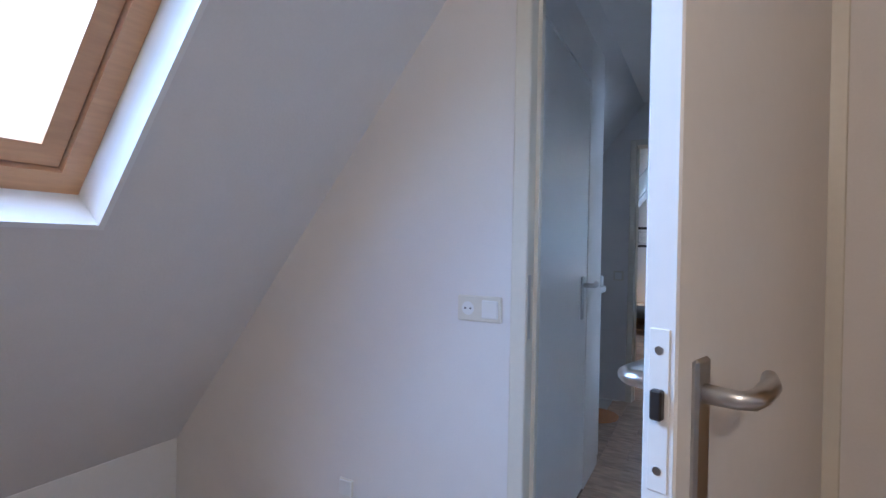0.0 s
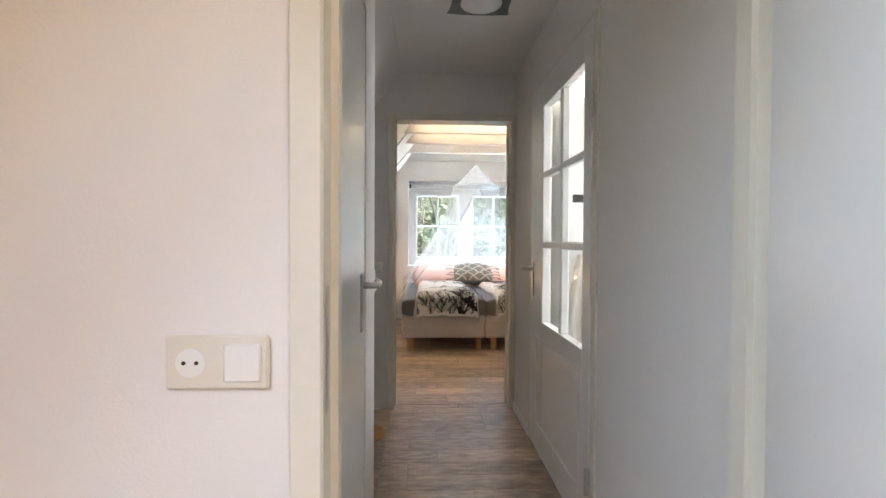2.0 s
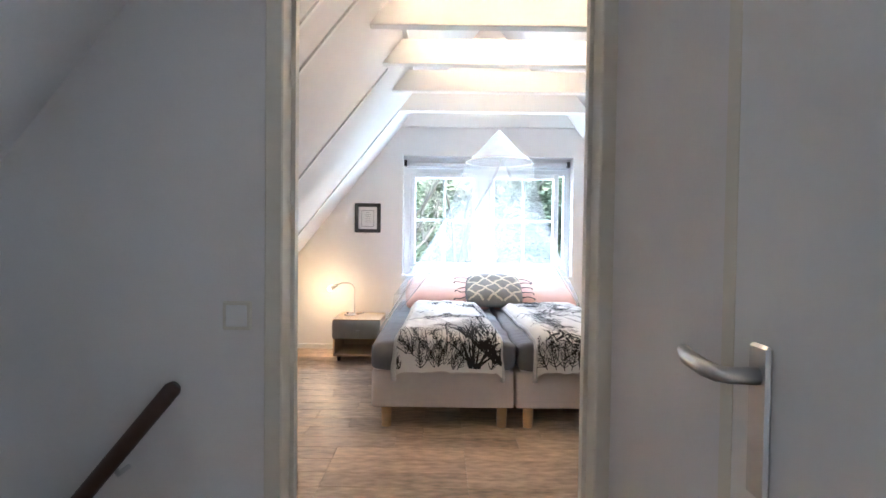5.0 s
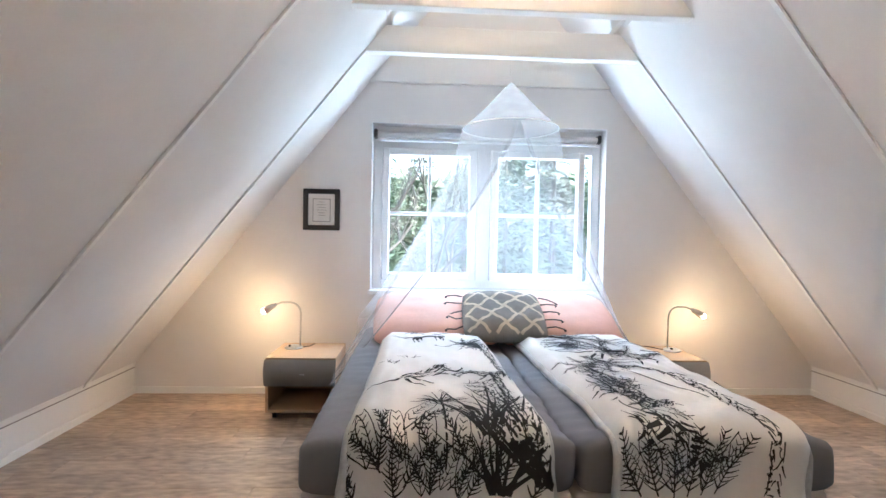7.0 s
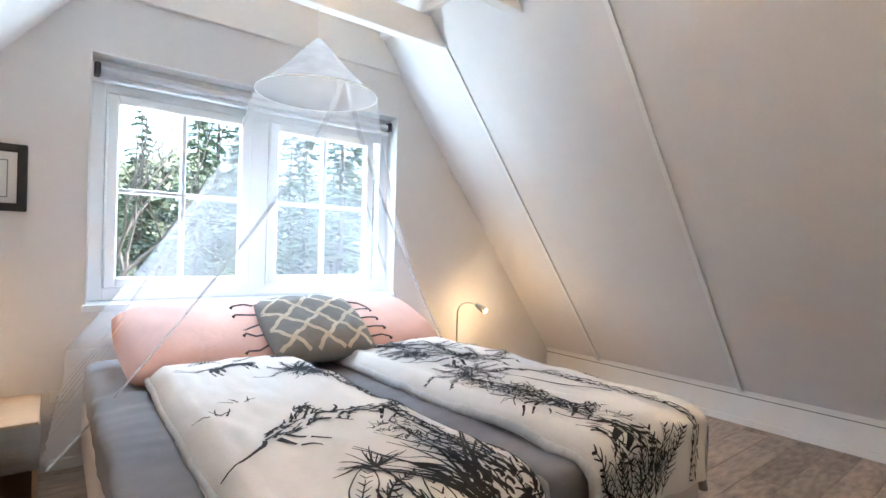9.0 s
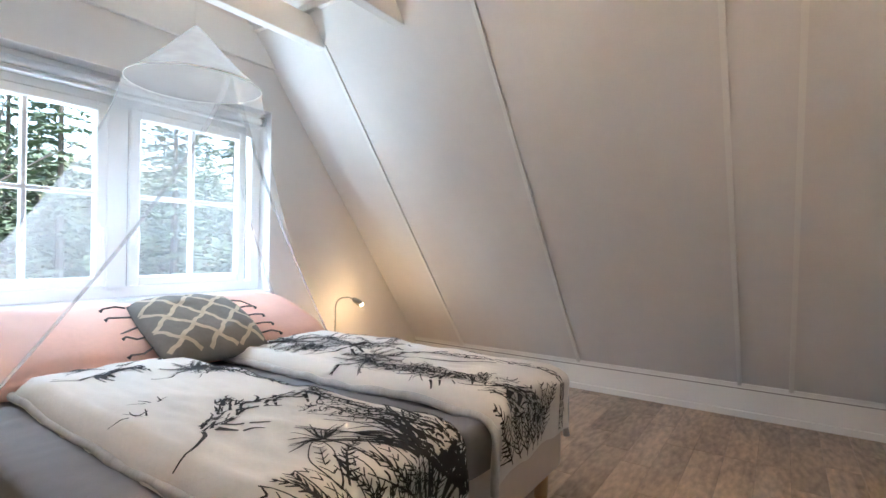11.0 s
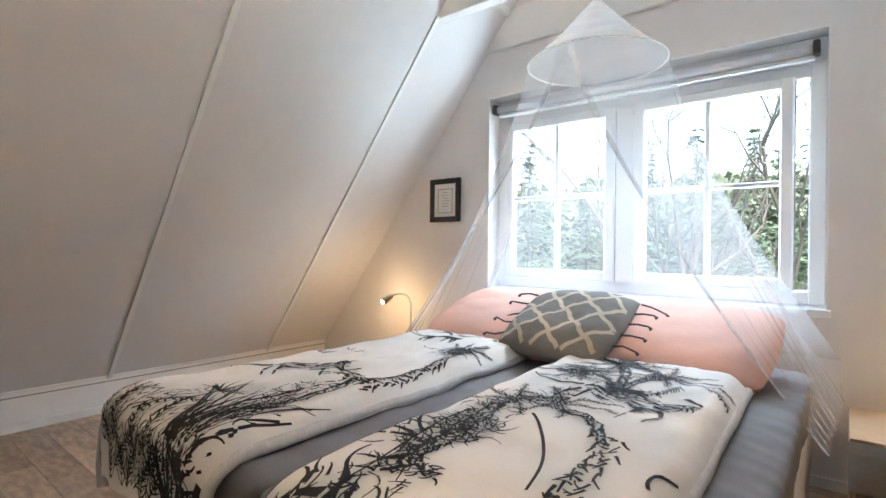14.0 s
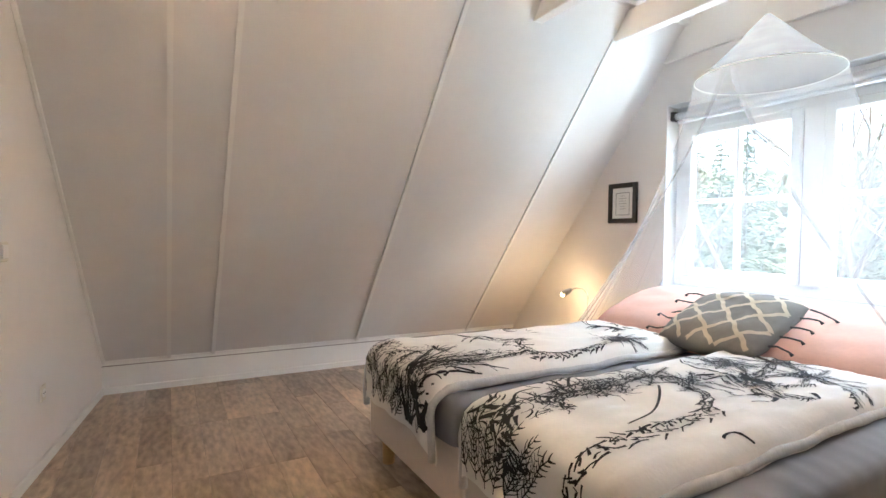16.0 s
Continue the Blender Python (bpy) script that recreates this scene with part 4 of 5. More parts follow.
under(part("drape", grid(320, 26, drape), NET, None, "", True), net)
# hemmed edges of the front opening, gathered into folds
for sd in (0, 1):
    def swag(u, v, sd=sd):
        q = 0.002 + 0.014 * u
        p = drape(q if sd == 0 else 1 - q, v)
        return p + Vector((0.004 * math.sin(u * 22 + v * 3), -0.006 + 0.004 * math.cos(u * 17), 0)) * min(1, v * 4)
    under(part("gathered_edge", grid(16, 26, swag), NET, None, "", True), net)

# ---- nightstands and lamps ----
def nightstand(x0, x1, label):
    t = thing("nightstand", label, "nightstand", "nightstands beside the bed", at=(x0, 3.34, 0))
    y0, y1 = 3.34, 3.80
    for nm, b, m, lb in (("top", bx(x0, y0, 0.392, x1, y1, 0.412, 0.002), BEECH, ""),
                         ("side_panel", bx(x0, y0, 0.055, x0 + 0.018, y1, 0.391, 0.001), BEECH, ""), ("side_panel", bx(x1 - 0.018, y0, 0.055, x1, y1, 0.391, 0.001), BEECH, ""),
                         ("bottom_panel", bx(x0 + 0.019, y0, 0.055, x1 - 0.019, y1, 0.073, 0.001), BEECH, ""),
                         ("shelf", bx(x0 + 0.019, y0 + 0.01, 0.225, x1 - 0.019, y1, 0.24, 0.001), BEECH, ""),
                         ("back_panel", bx(x0 + 0.019, y1 - 0.01, 0.074, x1 - 0.019, y1 - 0.002, 0.39), BEECH, "")):
        under(part(nm, b, m, None, lb), t)
    def front(u, v):
        q = (v - .5) * 2
        return Vector((x0 - 0.004 + (x1 - x0 + 0.008) * u, y0 - 0.012 - 0.03 * (1 - q * q), 0.23 + 0.175 * v))
    bm = grid(1, 10, front)
    bmesh.ops.solidify(bm, geom=bm.faces[:], thickness=0.018)
    dr = under(part("drawer", bm, GREY, None, "bowed grey drawer front"), t)
    kx = (x0 + x1) / 2 + 0.02
    kn = part("knob", cyl((kx - 0.014, y0 - 0.056, 0.318), (kx + 0.014, y0 - 0.056, 0.318), 0.005, None, 10), STEEL, dr, "small steel knob")
    kn.matrix_parent_inverse = Matrix.Translation(t.location)@Matrix.Translation(t.location).inverted()
    for cx in (x0 + 0.05, x1 - 0.05):
        for cy in (y0 + 0.06, y1 - 0.06):
            b = cyl((cx - 0.012, cy, 0.026), (cx + 0.012, cy, 0.026), 0.026, None, 14)
            bx(cx - 0.016, cy - 0.014, 0.03, cx + 0.016, cy + 0.014, 0.056, 0, b)
            under(part("castor", b, BLACK, None, "black castor wheel"), t)
nightstand(-0.58, -0.13, "beech nightstand with grey drawer and open shelf on castors")
nightstand(1.92, 2.36, "beech nightstand with grey drawer beside the wall")

def reading_lamp(bxx, stem, sd, label):
    t = thing("table_lamp", label, "lamp", "lit reading lamps", at=(bxx, 3.63, 0.412))
    under(part("foot", lathe([(0, 0.412), (0.062, 0.412), (0.064, 0.418), (0.05, 0.428), (0.025, 0.434), (0, 0.436)], (bxx, 3.63, 0)), STEEL, None, "brushed steel foot", True), t)
    under(part("switch", cyl((bxx - 0.02, 3.60, 0.425), (bxx - 0.02, 3.60, 0.440), 0.009), BLACK, None), t)
    pts = [(stem, 3.63, 0.43), (stem, 3.63, 0.55), (stem, 3.63, 0.66)]
    R = 0.075
    for i in range(1, 8):
        a = math.pi * 0.5 * i / 7
        pts.append((stem + sd * R * (1 - math.cos(a)), 3.63, 0.66 + R * math.sin(a)))
    pts += [(stem + sd * 0.13, 3.625, 0.735), (stem + sd * 0.17, 3.62, 0.718)]
    under(part("gooseneck", tube(pts, 0.006, 10), STEEL, None, "bent steel arm", True), t)
    a, b = Vector((stem + sd * 0.165, 3.62, 0.722)), Vector((stem + sd * 0.245, 3.612, 0.676))
    dr = (b - a).normalized()
    under(part("shade", tube([a, a + dr * .02, a + dr * .05, b], [0.008, 0.017, 0.022, 0.026], 16), STEEL, None, "small steel reflector head", True), t)
    bm = bmesh.new()
    bmesh.ops.create_uvsphere(bm, u_segments=12, v_segments=8, radius=0.02, matrix=Matrix.Translation(b + dr * 0.004))
    under(part("bulb", bm, BULB, None, "glowing bulb", True), t)
    under(part("cord", tube([(bxx + 0.06, 3.64, 0.418), (bxx + 0.10, 3.68, 0.416), (bxx + 0.12, 3.76, 0.416)] if sd < 0 else [(bxx - 0.06, 3.64, 0.418), (bxx - 0.12, 3.70, 0.422), (bxx - 0.15, 3.76, 0.417)], 0.003, 6), BLACK, None, "black cord"), t)
reading_lamp(-0.47, -0.425, -1, "lit brushed steel gooseneck lamp on the nightstand")
reading_lamp(2.27, 2.235, 1, "lit brushed steel reading lamp with bent neck")
led = thing("led_strip", "warm glowing light strip lying on a collar beam", "light")
part("strip", bx(0.25, 1.445, 2.571, 1.6, 1.475, 2.578), LED, led)

# ---- stairwell ----
st = thing("staircase", "orange varnished wooden stairs going down from the landing", "stairs", at=(-0.1, -0.7, -0.2))
for i in range(8):
    z = -0.19 * (i + 1)
    x1 = -0.06 - 0.2 * i
    under(part("tread", bx(x1 - 0.25, -1.37, z - 0.035, x1, DW0 - 0.001, z, 0.008), STAIRW, None), st)
    under(part("riser", bx(x1 - 0.012, -1.37, z + 0.001, x1, DW0 - 0.001, z + 0.15), TRIM, None, "white riser"), st)
under(part("stringer", bx(-0.28, DW0 - 0.022, -0.12, -0.05, DW0 - 0.002, 0.006, 0.002), TRIM, None, "white stair string"), st)
bm = cyl((-0.15, -0.56, -0.03), (-0.15, -0.56, 0.012), 0.17, None, 40)
bmesh.ops.bevel(bm, geom=[e for e in bm.edges if abs(e.verts[0].co.z - e.verts[1].co.z) < 1e-5], offset=0.008, segments=2, affect="EDGES")
under(part("curved_tread", bm, STAIRW, None), st)
hr = thing("handrail", "dark brown wooden handrail on the stairwell wall", "handrail")
p0, p1 = Vector((-0.215, DW0 - 0.06, 0.825)), Vector((-1.2, DW0 - 0.06, -0.375))
part("rail", tube([p0 + Vector((0.008, 0, 0.008)), p0, p1], [0.014, 0.021, 0.021], 14), RAILW, hr, smooth=True)
for f in (0.15, 0.75):
    p = p0.lerp(p1, f)
    part("bracket", tube([p + Vector((0, 0, -0.015)), p + Vector((0.0, 0.02, -0.045)), p + Vector((0, 0.06, -0.045))], 0.007, 8), STEEL, hr)
np_ = thing("newel_post", "white newel post with moulded cap at the stairwell", "post")
part("post", bx(-0.05, -1.29, 0, 0.0, -1.24, 0.955, 0.004), TRIM, np_)
part("rail_cap", bx(-0.055, -1.38, 0.956, 0.02, -1.19, 0.995, 0.012, seg=3), TRIM, np_)
part("finial", bx(-0.04, -1.29, 0.996, 0.012, -1.24, 1.055, 0.006), TRIM, np_)
part("infill", bx(-0.03, -1.38, 0, -0.01, -1.291, 0.955), TRIM, np_)

# ---- attic room ----
sk = thing("skylight", "roof window with pine frame in a white reveal", "window")
def slope_pt(y, z, lift):
    return Vector((roof_x(z, -1, 0.09), y, z)) + Vector((-1, 0, RUN)).normalized() * lift
def slope_box(y0, y1, z0, z1, l0, l1, bm=None):
    own = bmesh.new()
    v = [own.verts.new(slope_pt(y, z, l)) for l in (l0, l1) for y, z in ((y0, z0), (y1, z0), (y1, z1), (y0, z1))]
    for q in ((0, 1, 2, 3), (7, 6, 5, 4), (0, 4, 5, 1), (1, 5, 6, 2), (2, 6, 7, 3), (3, 7, 4, 0)):
        own.faces.new([v[i] for i in q])
    return join(bm, own)
SY0, SY1, SZ0, SZ1 = -4.55, -3.55, 1.238, 2.1
for a in ((SY0, SY0 + .015, SZ0, SZ1), (SY1 - .015, SY1, SZ0, SZ1), (SY0 + .016, SY1 - .016, SZ0, SZ0 + .012), (SY0 + .016, SY1 - .016, SZ1 - .012, SZ1)):
    part("lining", slope_box(*a, -0.006, 0.22), PVC, sk)
bm = slope_box(SY0 + .016, SY0 + .07, SZ0 + .013, SZ1 - .013, 0.12, 0.2)
slope_box(SY1 - .07, SY1 - .016, SZ0 + .013, SZ1 - .013, 0.12, 0.2, bm); slope_box(SY0 + .07, SY1 - .07, SZ0 + .013, SZ0 + .06, 0.12, 0.2, bm); slope_box(SY0 + .07, SY1 - .07, SZ1 - .06, SZ1 - .013, 0.12, 0.2, bm)
part("outer_frame", bm, PINE, sk)
bm = slope_box(SY0 + .075, SY0 + .125, SZ0 + .065, SZ1 - .065, 0.135, 0.19)
slope_box(SY1 - .125, SY1 - .075, SZ0 + .065, SZ1 - .065, 0.135, 0.19, bm); slope_box(SY0 + .125, SY1 - .125, SZ0 + .065, SZ0 + .11, 0.135, 0.19, bm); slope_box(SY0 + .125, SY1 - .125, SZ1 - .11, SZ1 - .065, 0.135, 0.19, bm)
part("sash", bm, PINE, sk)
g = part("pane", slope_box(SY0 + .12, SY1 - .12, SZ0 + .105, SZ1 - .105, 0.16, 0.165), GLASS, sk)
g.visible_shadow = False
wd = thing("wardrobe", "tall oak wardrobe against the attic room wall", "wardrobe")
part("body", bx(1.02, -3.45, 0.06, 1.62, SW0 - 0.03, 1.95, 0.003), OAK, wd)
part("plinth", bx(1.04, -3.43, 0, 1.6, SW0 - 0.04, 0.059), OAK, wd)
part("door", bx(1.0, -3.44, 0.07, 1.019, SW0 - 0.04, 1.94, 0.003), OAK, wd)

# ---- bathroom ----
bw = 2.6
structure("wall_bath_side", bx(HR + 0.1, -2.6, 0, 3.3, -2.5, 2.36), TILE, "white end wall of the bathroom")
structure("wall_bath_far", bx(2.85, -2.5, 0, 2.95, DW0, 2.36), TILE, "white side wall of the bathroom")
tw = structure("tile_field", bx(1.42, DW0 - 0.012, 0, 2.85, DW0 - 0.008, 1.25), GROUT, "white wall tiles behind the basin")
mirror = thing("round_mirror", "round frameless mirror above the basin", "mirror")
part("glass", cyl((1.80, DW0 - 0.02, 1.585), (1.80, DW0 - 0.035, 1.585), 0.29, None, 64), MIRROR, mirror)
part("rim", tube([(1.80 + 0.292 * math.cos(a), DW0 - 0.028, 1.585 + 0.292 * math.sin(a)) for a in [2 * math.pi * i / 64 for i in range(65)]], 0.006, 6), STEEL, mirror)
ml = thing("mirror_light", "long glowing light bar over the mirror", "light")
part("bar", bx(1.45, DW0 - 0.10, 1.97, 2.15, DW0 - 0.03, 2.03, 0.008), glow("bar_glow", (1, 0.93, 0.8), 6), ml)
part("mounting", bx(1.5, DW0 - 0.03, 1.98, 2.1, DW0 - 0.002, 2.02), STEEL, ml)
sh = thing("glass_shelf", "narrow shelf under the mirror", "shelf")
part("board", bx(1.48, DW0 - 0.14, 1.135, 2.15, DW0 - 0.013, 1.15, 0.003), CERAM, sh)
al = thing("mushroom_lamp", "small amber glass mushroom lamp on the shelf", "lamp")
part("shade", lathe([(0, 1.28), (0.03, 1.275), (0.05, 1.25), (0.055, 1.22), (0.05, 1.205), (0, 1.205)], (1.575, DW0 - 0.075, 0)), AMBER, al, smooth=True)
part("foot", lathe([(0, 1.205), (0.02, 1.204), (0.022, 1.175), (0.038, 1.152), (0, 1.1505)], (1.575, DW0 - 0.075, 0)), AMBER, al, smooth=True)
orch = thing("orchid", "white flowering orchid on the shelf", "plant")
part("pot", lathe([(0, 1.151), (0.03, 1.151), (0.038, 1.19), (0.036, 1.19), (0, 1.185)], (1.90, DW0 - 0.075, 0)), CERAM, orch, smooth=True)
part("stem", tube([(1.90, DW0 - 0.075, 1.185), (1.905, DW0 - 0.075, 1.3), (1.88, DW0 - 0.08, 1.40), (1.80, DW0 - 0.09, 1.44)], 0.004, 6), LEAF, orch)
for i in range(4):
    sx = (-1, 1, -1, 1)[i]
    b = grid(8, 4, lambda u, v: Vector((1.90 + sx * (0.13 - .02 * i) * u, DW0 - 0.09 - 0.02 * i + (v - .5) * 0.05 * math.sin(math.pi * min(.98, u + .06)), 1.19 + 0.035 * math.sin(u * 2.6) + .005 * i)))
    bmesh.ops.solidify(b, geom=b.faces[:], thickness=0.003)
    part("leaf", b, LEAF, orch, smooth=True)
fr = random.Random(4)
for i in range(9):
    c = Vector((1.77 + 0.18 * fr.random(), DW0 - 0.09 - 0.03 * fr.random(), 1.36 + 0.09 * fr.random()))
    b = bmesh.new()
    for k in range(5):
        a = 2 * math.pi * k / 5 + fr.random()
        ax, az = math.cos(a), math.sin(a)
        vs = [b.verts.new(c + Vector((ax * q - az * w, -0.006 + 0.008 * (q > .02), az * q + ax * w))) for q, w in ((0, 0), (0.018, 0.013), (0.032, 0), (0.018, -0.013))]
        b.faces.new(vs)
    bmesh.ops.solidify(b, geom=b.faces[:], thickness=0.002)
    part("flower", b, PETAL, orch)
basin = thing("wash_basin", "white ceramic wash basin with half pedestal", "basin")
def bowl(u, v):
    a = math.pi * (u)
    prof = [(0.02, 0.60), (0.16, 0.62), (0.25, 0.68), (0.29, 0.76), (0.30, 0.81), (0.285, 0.815), (0.25, 0.80), (0.2, 0.74), (0.05, 0.70)]
    i = v * (len(prof) - 1)
    k = min(int(i), len(prof) - 2)
    r, z = (prof[k][q] + (prof[k + 1][q] - prof[k][q]) * (i - k) for q in (0, 1))
    return Vector((1.80 + r * math.cos(a), DW0 - 0.15 - r * 1.15 * math.sin(a), z))
b = grid(28, 24, bowl)
part("bowl", b, CERAM, basin, smooth=True)
part("ledge", bx(1.50, DW0 - 0.16, 0.66, 2.10, DW0 - 0.013, 0.815, 0.02, seg=3), CERAM, basin, smooth=True)
part("half_pedestal", lathe([(0.0, 0.28), (0.09, 0.29), (0.12, 0.4), (0.14, 0.6), (0.10, 0.66)], (1.80, DW0 - 0.18, 0)), CERAM, basin, smooth=True)
b = cyl((1.78, DW0 - 0.10, 0.815), (1.78, DW0 - 0.10, 0.90), 0.024)
tube([(1.78, DW0 - 0.10, 0.88), (1.78, DW0 - 0.18, 0.90), (1.78, DW0 - 0.23, 0.88)], 0.014, 10, b)
tube([(1.78, DW0 - 0.10, 0.90), (1.78, DW0 - 0.10, 0.925), (1.78, DW0 - 0.16, 0.945)], [0.024, 0.022, 0.01], 10, b)
part("tap", b, STEEL, basin, "chrome mixer tap", True)
part("overflow", cyl((1.80, DW0 - 0.151, 0.775), (1.80, DW0 - 0.166, 0.772), 0.012), BLACK, basin)
sd = thing("soap_dish", "teal ceramic soap dish on the basin", "dish")
part("bowl", lathe([(0, 0.817), (0.035, 0.817), (0.02, 0.84), (0.05, 0.88), (0.055, 0.895), (0.045, 0.89), (0, 0.87)], (1.93, DW0 - 0.09, 0)), TEAL, sd, smooth=True)
cup = thing("toothbrush_cup", "teal ceramic cup on the basin", "cup")
part("body", lathe([(0, 0.817), (0.03, 0.817), (0.032, 0.9), (0.028, 0.9), (0.026, 0.83), (0, 0.828)], (2.04, DW0 - 0.09, 0)), TEAL, cup, smooth=True)
cab = thing("tall_cabinet", "tall white bathroom cabinet with dark strip", "cabinet")
part("body", bx(1.10, -0.49, 0, 1.38, DW0 - 0.02, 2.1, 0.004), TRIM, cab)
part("dark_strip", bx(1.18, -0.494, 1.435, 1.37, -0.4905, 1.485), BLACK, cab, "dark band")
towel = thing("towel", "cream towel hanging from a hook", "towel")
def hang(u, v):
    w = 0.05 + 0.10 * min(1, v * 1.5)
    fold = 0.022 * math.sin(u * 17 + v * 2) * (0.3 + v) + 0.012 * noise.noise(Vector((u * 4, v * 3, 7)))
    return Vector((1.25 + (u - .5) * 2 * w + 0.02 * v, -0.535 + fold, 1.11 - (0.60 - 0.14 * abs(u - .4)) * v))
b = grid(40, 24, hang)
bmesh.ops.solidify(b, geom=b.faces[:], thickness=0.006)
part("cloth", b, TOWEL, towel, smooth=True)
hk = thing("towel_hook", "small steel towel hook", "hook")
part("hook", tube([(1.25, -0.49, 1.12), (1.25, -0.525, 1.115), (1.25, -0.53, 1.14)], 0.006, 8), STEEL, hk)
for i in range(3):
    structure("bath_beam", bx(HR + 0.1, -2.2 + i * 0.75, 2.25, 2.3, -2.13 + i * 0.75, 2.36, 0.003), TRIM, "white ceiling beam in the bathroom", "beam")
bs = thing("bath_skylight", "white framed roof window over the bathroom", "window")
def rs_pt(y, z, lift):
    return Vector((roof_x(z, 1, 0.09), y, z)) + Vector((1, 0, RUN)).normalized() * lift
def rs_box(y0, y1, z0, z1, l0, l1, bm=None):
    own = bmesh.new()
    v = [own.verts.new(rs_pt(y, z, l)) for l in (l0, l1) for y, z in ((y0, z0), (y1, z0), (y1, z1), (y0, z1))]
    for q in ((0, 1, 2, 3), (7, 6, 5, 4), (0, 4, 5, 1), (1, 5, 6, 2), (2, 6, 7, 3), (3, 7, 4, 0)):
        own.faces.new([v[i] for i in q])
    return join(bm, own)
b = rs_box(-2.1, -2.03, 1.0, 1.9, 0.03, 0.12)
rs_box(-1.27, -1.2, 1.0, 1.9, 0.03, 0.12, b); rs_box(-2.03, -1.27, 1.0, 1.06, 0.03, 0.12, b); rs_box(-2.03, -1.27, 1.84, 1.9, 0.03, 0.12, b)
part("frame", b, PVC, bs)
g = part("pane", rs_box(-2.03, -1.27, 1.06, 1.84, 0.07, 0.075), GLASS, bs)
g.visible_shadow = False

# ---- outside ----
crowns = []
for seed in range(4):
    rg = random.Random(200 + seed)
    vs, fs = [], []
    tiers = 34
    for i in range(tiers):
        f = (i + rg.uniform(-.3, .3)) / tiers
        z = 0.10 + 0.90 * f
        reach = 0.20 * (1 - f) ** 0.8 * rg.uniform(.75, 1.1) + 0.006
        for k in range(max(5, int(12 * (1 - f) + 4))):
            a = rg.uniform(0, 6.283)
            ln = reach * rg.uniform(.55, 1.1)
            for q in (.2, .4, .6, .8, 1.0):
                c = Vector((math.cos(a) * ln * q, math.sin(a) * ln * q, z - 0.25 * ln * q * q + 0.05 * ln))
                for sd in (-1, 1):
                    b = a + sd * rg.uniform(.5, 1.1)
                    l, w = rg.uniform(.016, .034), rg.uniform(.004, .008)
                    e = Vector((math.cos(b) * l, math.sin(b) * l, rg.uniform(-.5, .1) * l))
                    sv = Vector((-math.sin(b), math.cos(b), rg.uniform(-.6, .6))) * w
                    n0 = len(vs)
                    vs += [c - sv, c + sv, c + e]
                    fs.append((n0, n0 + 1, n0 + 2))
    me = bpy.data.meshes.new("crown")
    me.from_pydata(vs, [], fs)
    me.materials.append(CONIF)
    crowns.append(me)
bm = cyl((0, 0, 0), (0, 0, 0.97), 0.014, 0.002, 8)
trunk_me = bpy.data.meshes.new("trunk")
bm.to_mesh(trunk_me); bm.free()
trunk_me.materials.append(BARK)


def conifer(x, y, h, k, label):
    t = thing("conifer", label, "tree", "woodland trees", at=(x, y, -3))
    tr, cr = new("trunk", trunk_me), new("crown", crowns[k % 4])
    cr["kind"] = "stuff"
    for o in (tr, cr):
        o.parent = t
        o.scale = (h * (1 + .12 * (k % 3)), h * (1 + .12 * (k % 3)), h)
        o.rotation_euler = (0, 0, k * 1.3)


def bare_tree(x, y, h, seed, label):
    rg = random.Random(seed)
    t = thing("bare_tree", label, "tree", "woodland trees", at=(x, y, -3))
    bm = bmesh.new()
    leaves_v, leaves_f = [], []
    def limb(p, d, ln, r, depth):
        pts, rad = [p], [r]
        q = p
        for i in range(3):
            d = (d + Vector((rg.uniform(-.25, .25), rg.uniform(-.25, .25), rg.uniform(-.05, .2)))).normalized()
            q = q + d * ln / 3
            pts.append(q); rad.append(r * (1 - .2 * (i + 1)))
        tube(pts, rad, 5 if depth < 2 else 3, limbs if depth else trunk_bm)
        if depth >= 3:
            for i in range(5):
                c = pts[rg.randint(1, 3)] + Vector((rg.uniform(-.3, .3), rg.uniform(-.3, .3), rg.uniform(-.3, .3)))
                k = len(leaves_v)
                e = Vector((rg.uniform(-1, 1), rg.uniform(-1, 1), rg.uniform(-1, 1))).normalized() * 0.10
                g2 = e.orthogonal() * 0.6
                leaves_v.extend([c, c + e, c + g2]); leaves_f.append((k, k + 1, k + 2))
            return
        for i in range(4 if depth < 2 else 3):
            b0 = pts[rg.randint(1, 3)]
            nd = (d + Vector((rg.uniform(-1, 1), rg.uniform(-1, 1), rg.uniform(-.1, .7))) * 0.9).normalized()
            limb(b0, nd, ln * rg.uniform(.55, .8), r * 0.5, depth + 1)
    trunk_bm, limbs = bmesh.new(), bmesh.new()
    limb(Vector((x, y, -3)), Vector((0, 0, 1)), h * 0.5, 0.13, 0)
    under(part("trunk", trunk_bm, BARK, None), t)
    under(part("limbs", limbs, BARK, None), t)
    me = bpy.data.meshes.new("buds")
    me.from_pydata(leaves_v, [], leaves_f)
    me.materials.append(BUSH)
    under(new("buds", me), t)["kind"] = "stuff"
    bm.free()
wood = random.Random(31)
n = 0
for row, (y, step) in enumerate(((21, 2.3), (25, 2.2), (30, 2.3))):
    x = -16.0 - row * 3
    while x < 24 + row * 6:
        tall = 8.6 + 0.10 * (y - 21) + (2.2 if x > 4 else 0) + wood.uniform(-1.6, 1.3)
        if x > 2.5 or row == 2 or wood.random() < 0.35:
            conifer(x + wood.uniform(-.7, .7), y + wood.uniform(-1.5, 1.5), tall, n, "tall green conifer at the edge of the garden")
            n += 1
        x += step
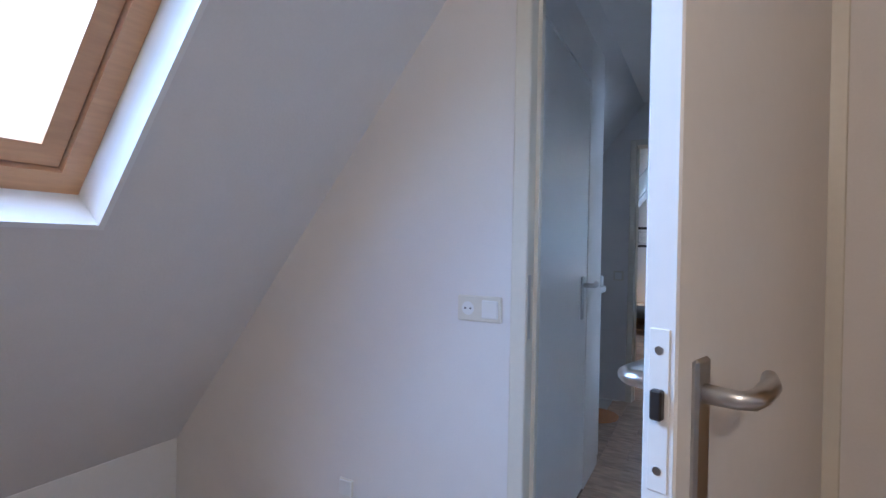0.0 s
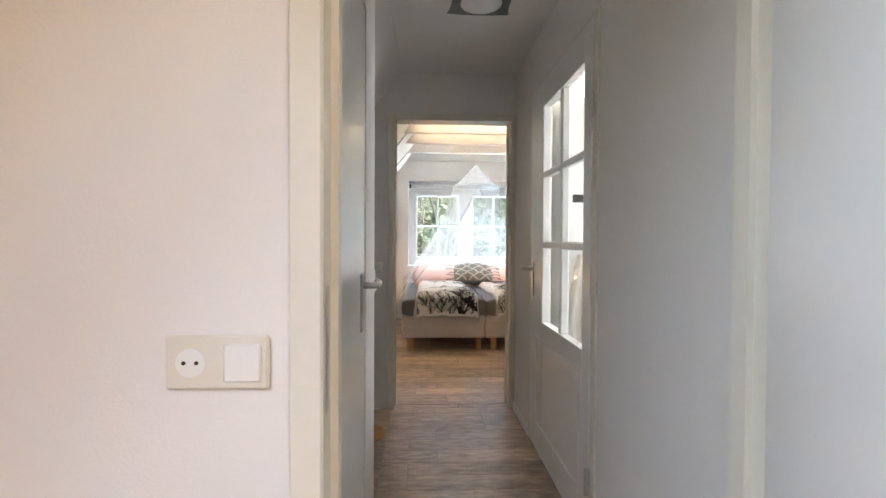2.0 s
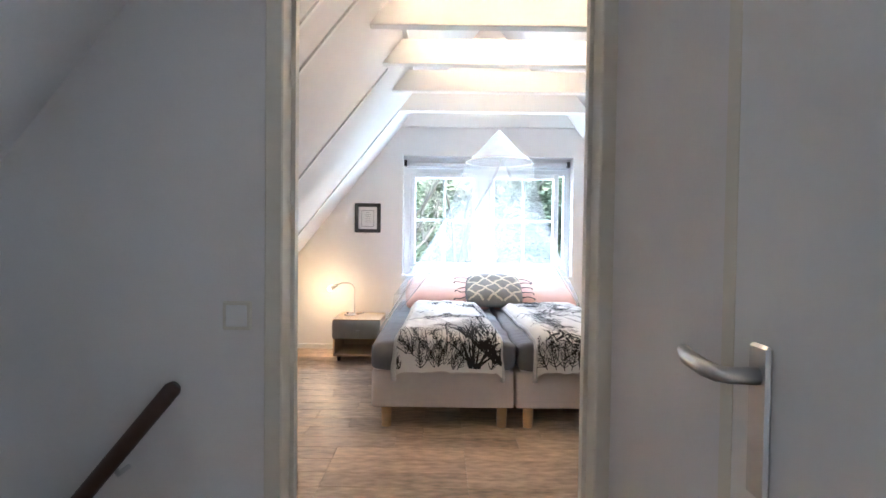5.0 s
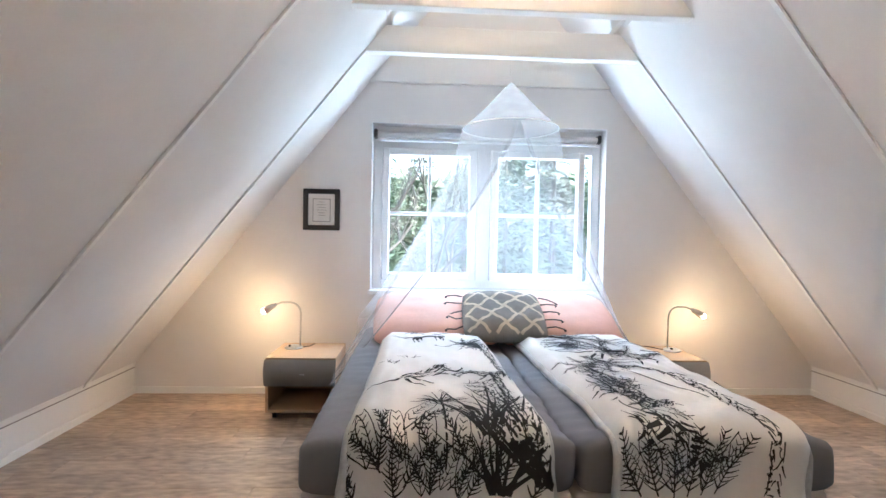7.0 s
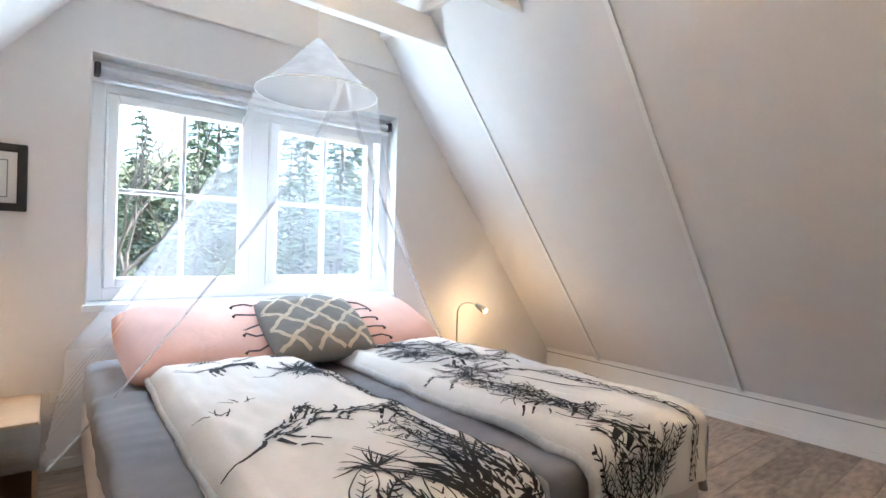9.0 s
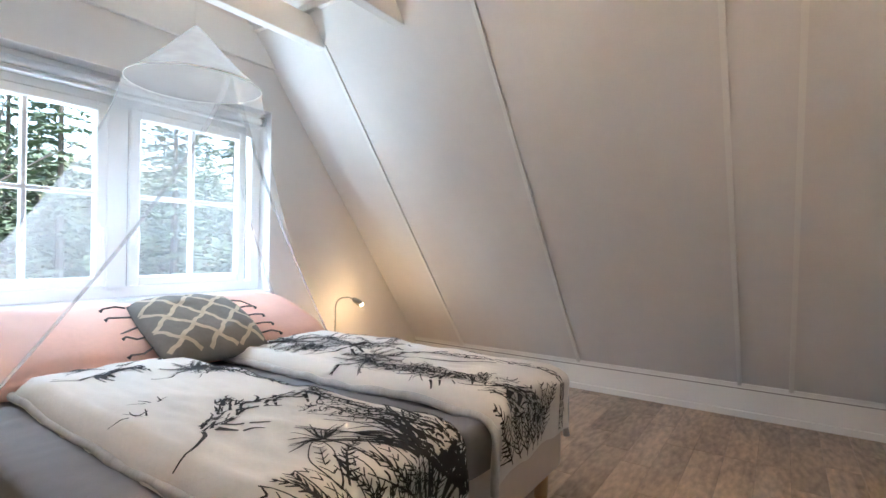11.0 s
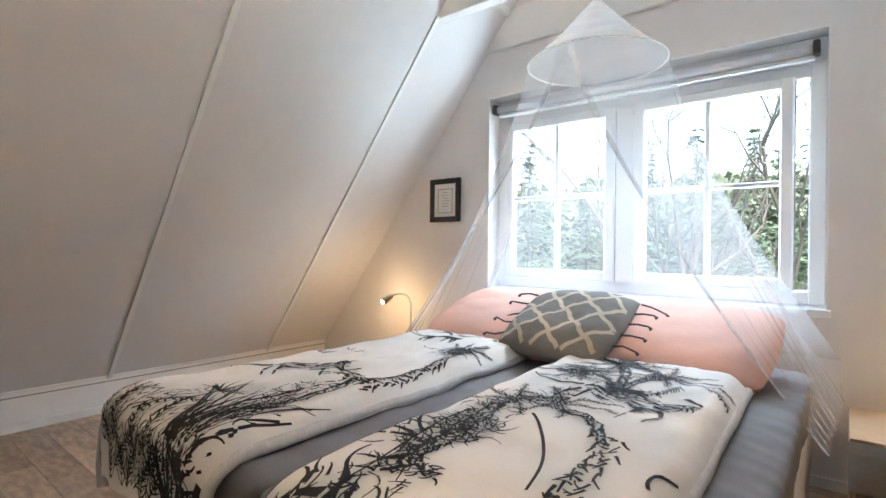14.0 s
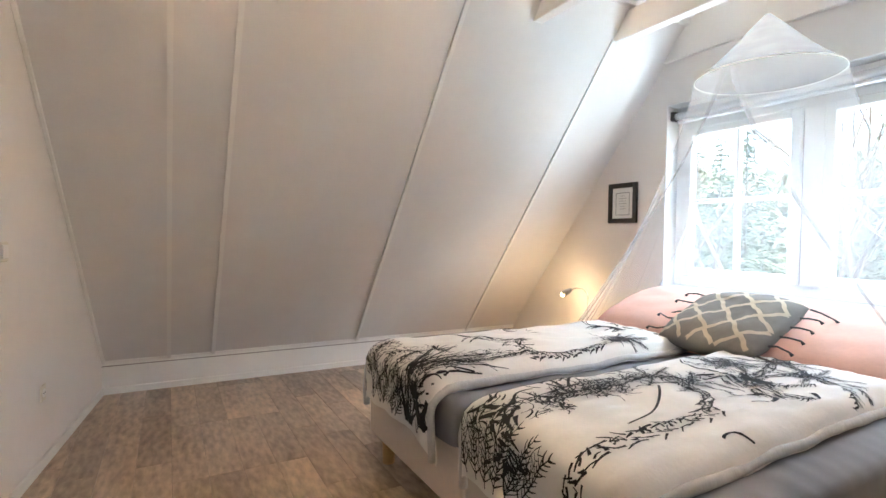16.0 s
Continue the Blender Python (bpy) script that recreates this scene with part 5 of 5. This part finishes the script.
for i, (x, y, h) in enumerate(((-1.2, 15, 9.0), (-3.4, 16, 9.6), (0.6, 16, 8.6), (-6.5, 16, 9.5), (-4.8, 18, 10), (-2.0, 19, 10), (-8.5, 18, 10), (2.2, 18, 8.5), (-11, 17, 10))):
    bare_tree(x, y, h, 60 + i, "bare branching tree with first spring buds")
hg = random.Random(9)
hv, hf = [], []
for i in range(42000):
    x = hg.uniform(-55, 55)
    y = hg.uniform(33, 40)
    top = 5.6 + 1.5 * noise.noise(Vector((x * .25, 0, 4))) + 0.7 * noise.noise(Vector((x * 1.1, 0, 8)))
    c = Vector((x, y, -3 + (top + 3) * hg.random() ** .8))
    e = Vector((hg.uniform(-1, 1), hg.uniform(-1, 1), hg.uniform(-1, 1))).normalized() * hg.uniform(.4, .9)
    k = len(hv)
    hv += [c, c + e, c + e.orthogonal() * 0.7]
    hf.append((k, k + 1, k + 2))
me = bpy.data.meshes.new("far_woodland")
me.from_pydata(hv, [], hf)
me.materials.append(BUSH)
tagged(new("far_woodland", me), "hazy green woodland edge behind the garden", "woodland", kind="stuff")
shed = thing("neighbour_shed", "outbuilding with pale sheet roof below the window", "building", at=(-3.4, 9, -3))
under(part("wall", bx(-5.5, 7.6, -3, -2.2, 11.4, -1.2, 0.01), BRICK, None), shed)
for sgn in (-1, 1):
    b = bmesh.new()
    ridge, eave, ym = -0.15, -1.3, 9.5
    v = [b.verts.new(p) for p in ((-5.8, ym, ridge), (-1.9, ym, ridge), (-1.9, ym + sgn * 2.2, eave), (-5.8, ym + sgn * 2.2, eave))]
    b.faces.new(v)
    bmesh.ops.solidify(b, geom=b.faces[:], thickness=0.08)
    ro = under(part("roof", b, SLATE, None, "pale sheet roof"), shed)
    for k in range(7):
        f0 = (k + .5) / 7
        y, z = ym + sgn * 2.2 * f0, ridge + (eave - ridge) * f0
        rb = part("roof_rib", bx(-5.8, y - 0.02, z + 0.03, -1.9, y + 0.02, z + 0.09), SLATE, None)
        under(rb, shed)
under(part("verge", bx(-1.9, 7.3, -1.35, -1.8, 11.7, -1.2), PVC, None, "white verge board"), shed)

# ---- floor planks ----
base = bx(HL - 0.0, BACK, -0.15, MID + HALF + 0.1, FAR, -0.004)
bx(MID - HALF - 0.1, DW0, -0.15, HL, FAR, -0.004, 0, base)
bx(MID - HALF - 0.1, BACK, -0.15, HL, -1.38, -0.004, 0, base)
bx(-0.05, -1.38, -0.15, HL, DW0, -0.004, 0, base)
fl = structure("floor", base, GROUT, "grey-brown wood-look plank floor", "floor")
PW, PL = 0.15, 0.72
meshes = {}
def plank(x0, x1, y0, y1):
    key = (round(x1 - x0, 3), round(y1 - y0, 3))
    if key not in meshes:
        bm = bx(0.0008, 0.0008, -0.004, key[0] - 0.0008, key[1] - 0.0008, 0.005, 0.0012)
        me = bpy.data.meshes.new("plank")
        bm.to_mesh(me); bm.free()
        me.materials.append(PLANK)
        meshes[key] = me
    ob = new("plank", meshes[key])
    ob.location = (x0, y0, 0)
    ob.parent = fl
def lay(xa, xb, ya, yb, seed):
    rg = random.Random(seed)
    y = ya
    while y < yb - 0.01:
        y1 = min(y + PW, yb)
        x = xa - rg.choice((0.1, 0.26, 0.42, 0.58))
        while x < xb - 0.005:
            a, b = max(x, xa), min(x + PL, xb)
            if b - a > 0.02:
                plank(a, b, y, y1)
            x += PL
        y = y1
lay(MID - HALF, MID + HALF, DW1, FAR, 1)
lay(D0, D1, DW0, 0.03, 4)
lay(WD0, WD1, 0.03, DW1, 8)
lay(HL, HR, SW1, DW0, 2)
lay(-0.1, HL, -1.38, DW0, 6)
lay(0.08, 0.78, SW0, SW1, 7)
lay(-1.6, 2.4, -4.6, SW0, 3)
bf2 = structure("floor_bath", bx(HR + 0.1, -2.5, -0.003, 2.85, DW0, 0.008), TILE, "pale tiled bathroom floor", "floor")
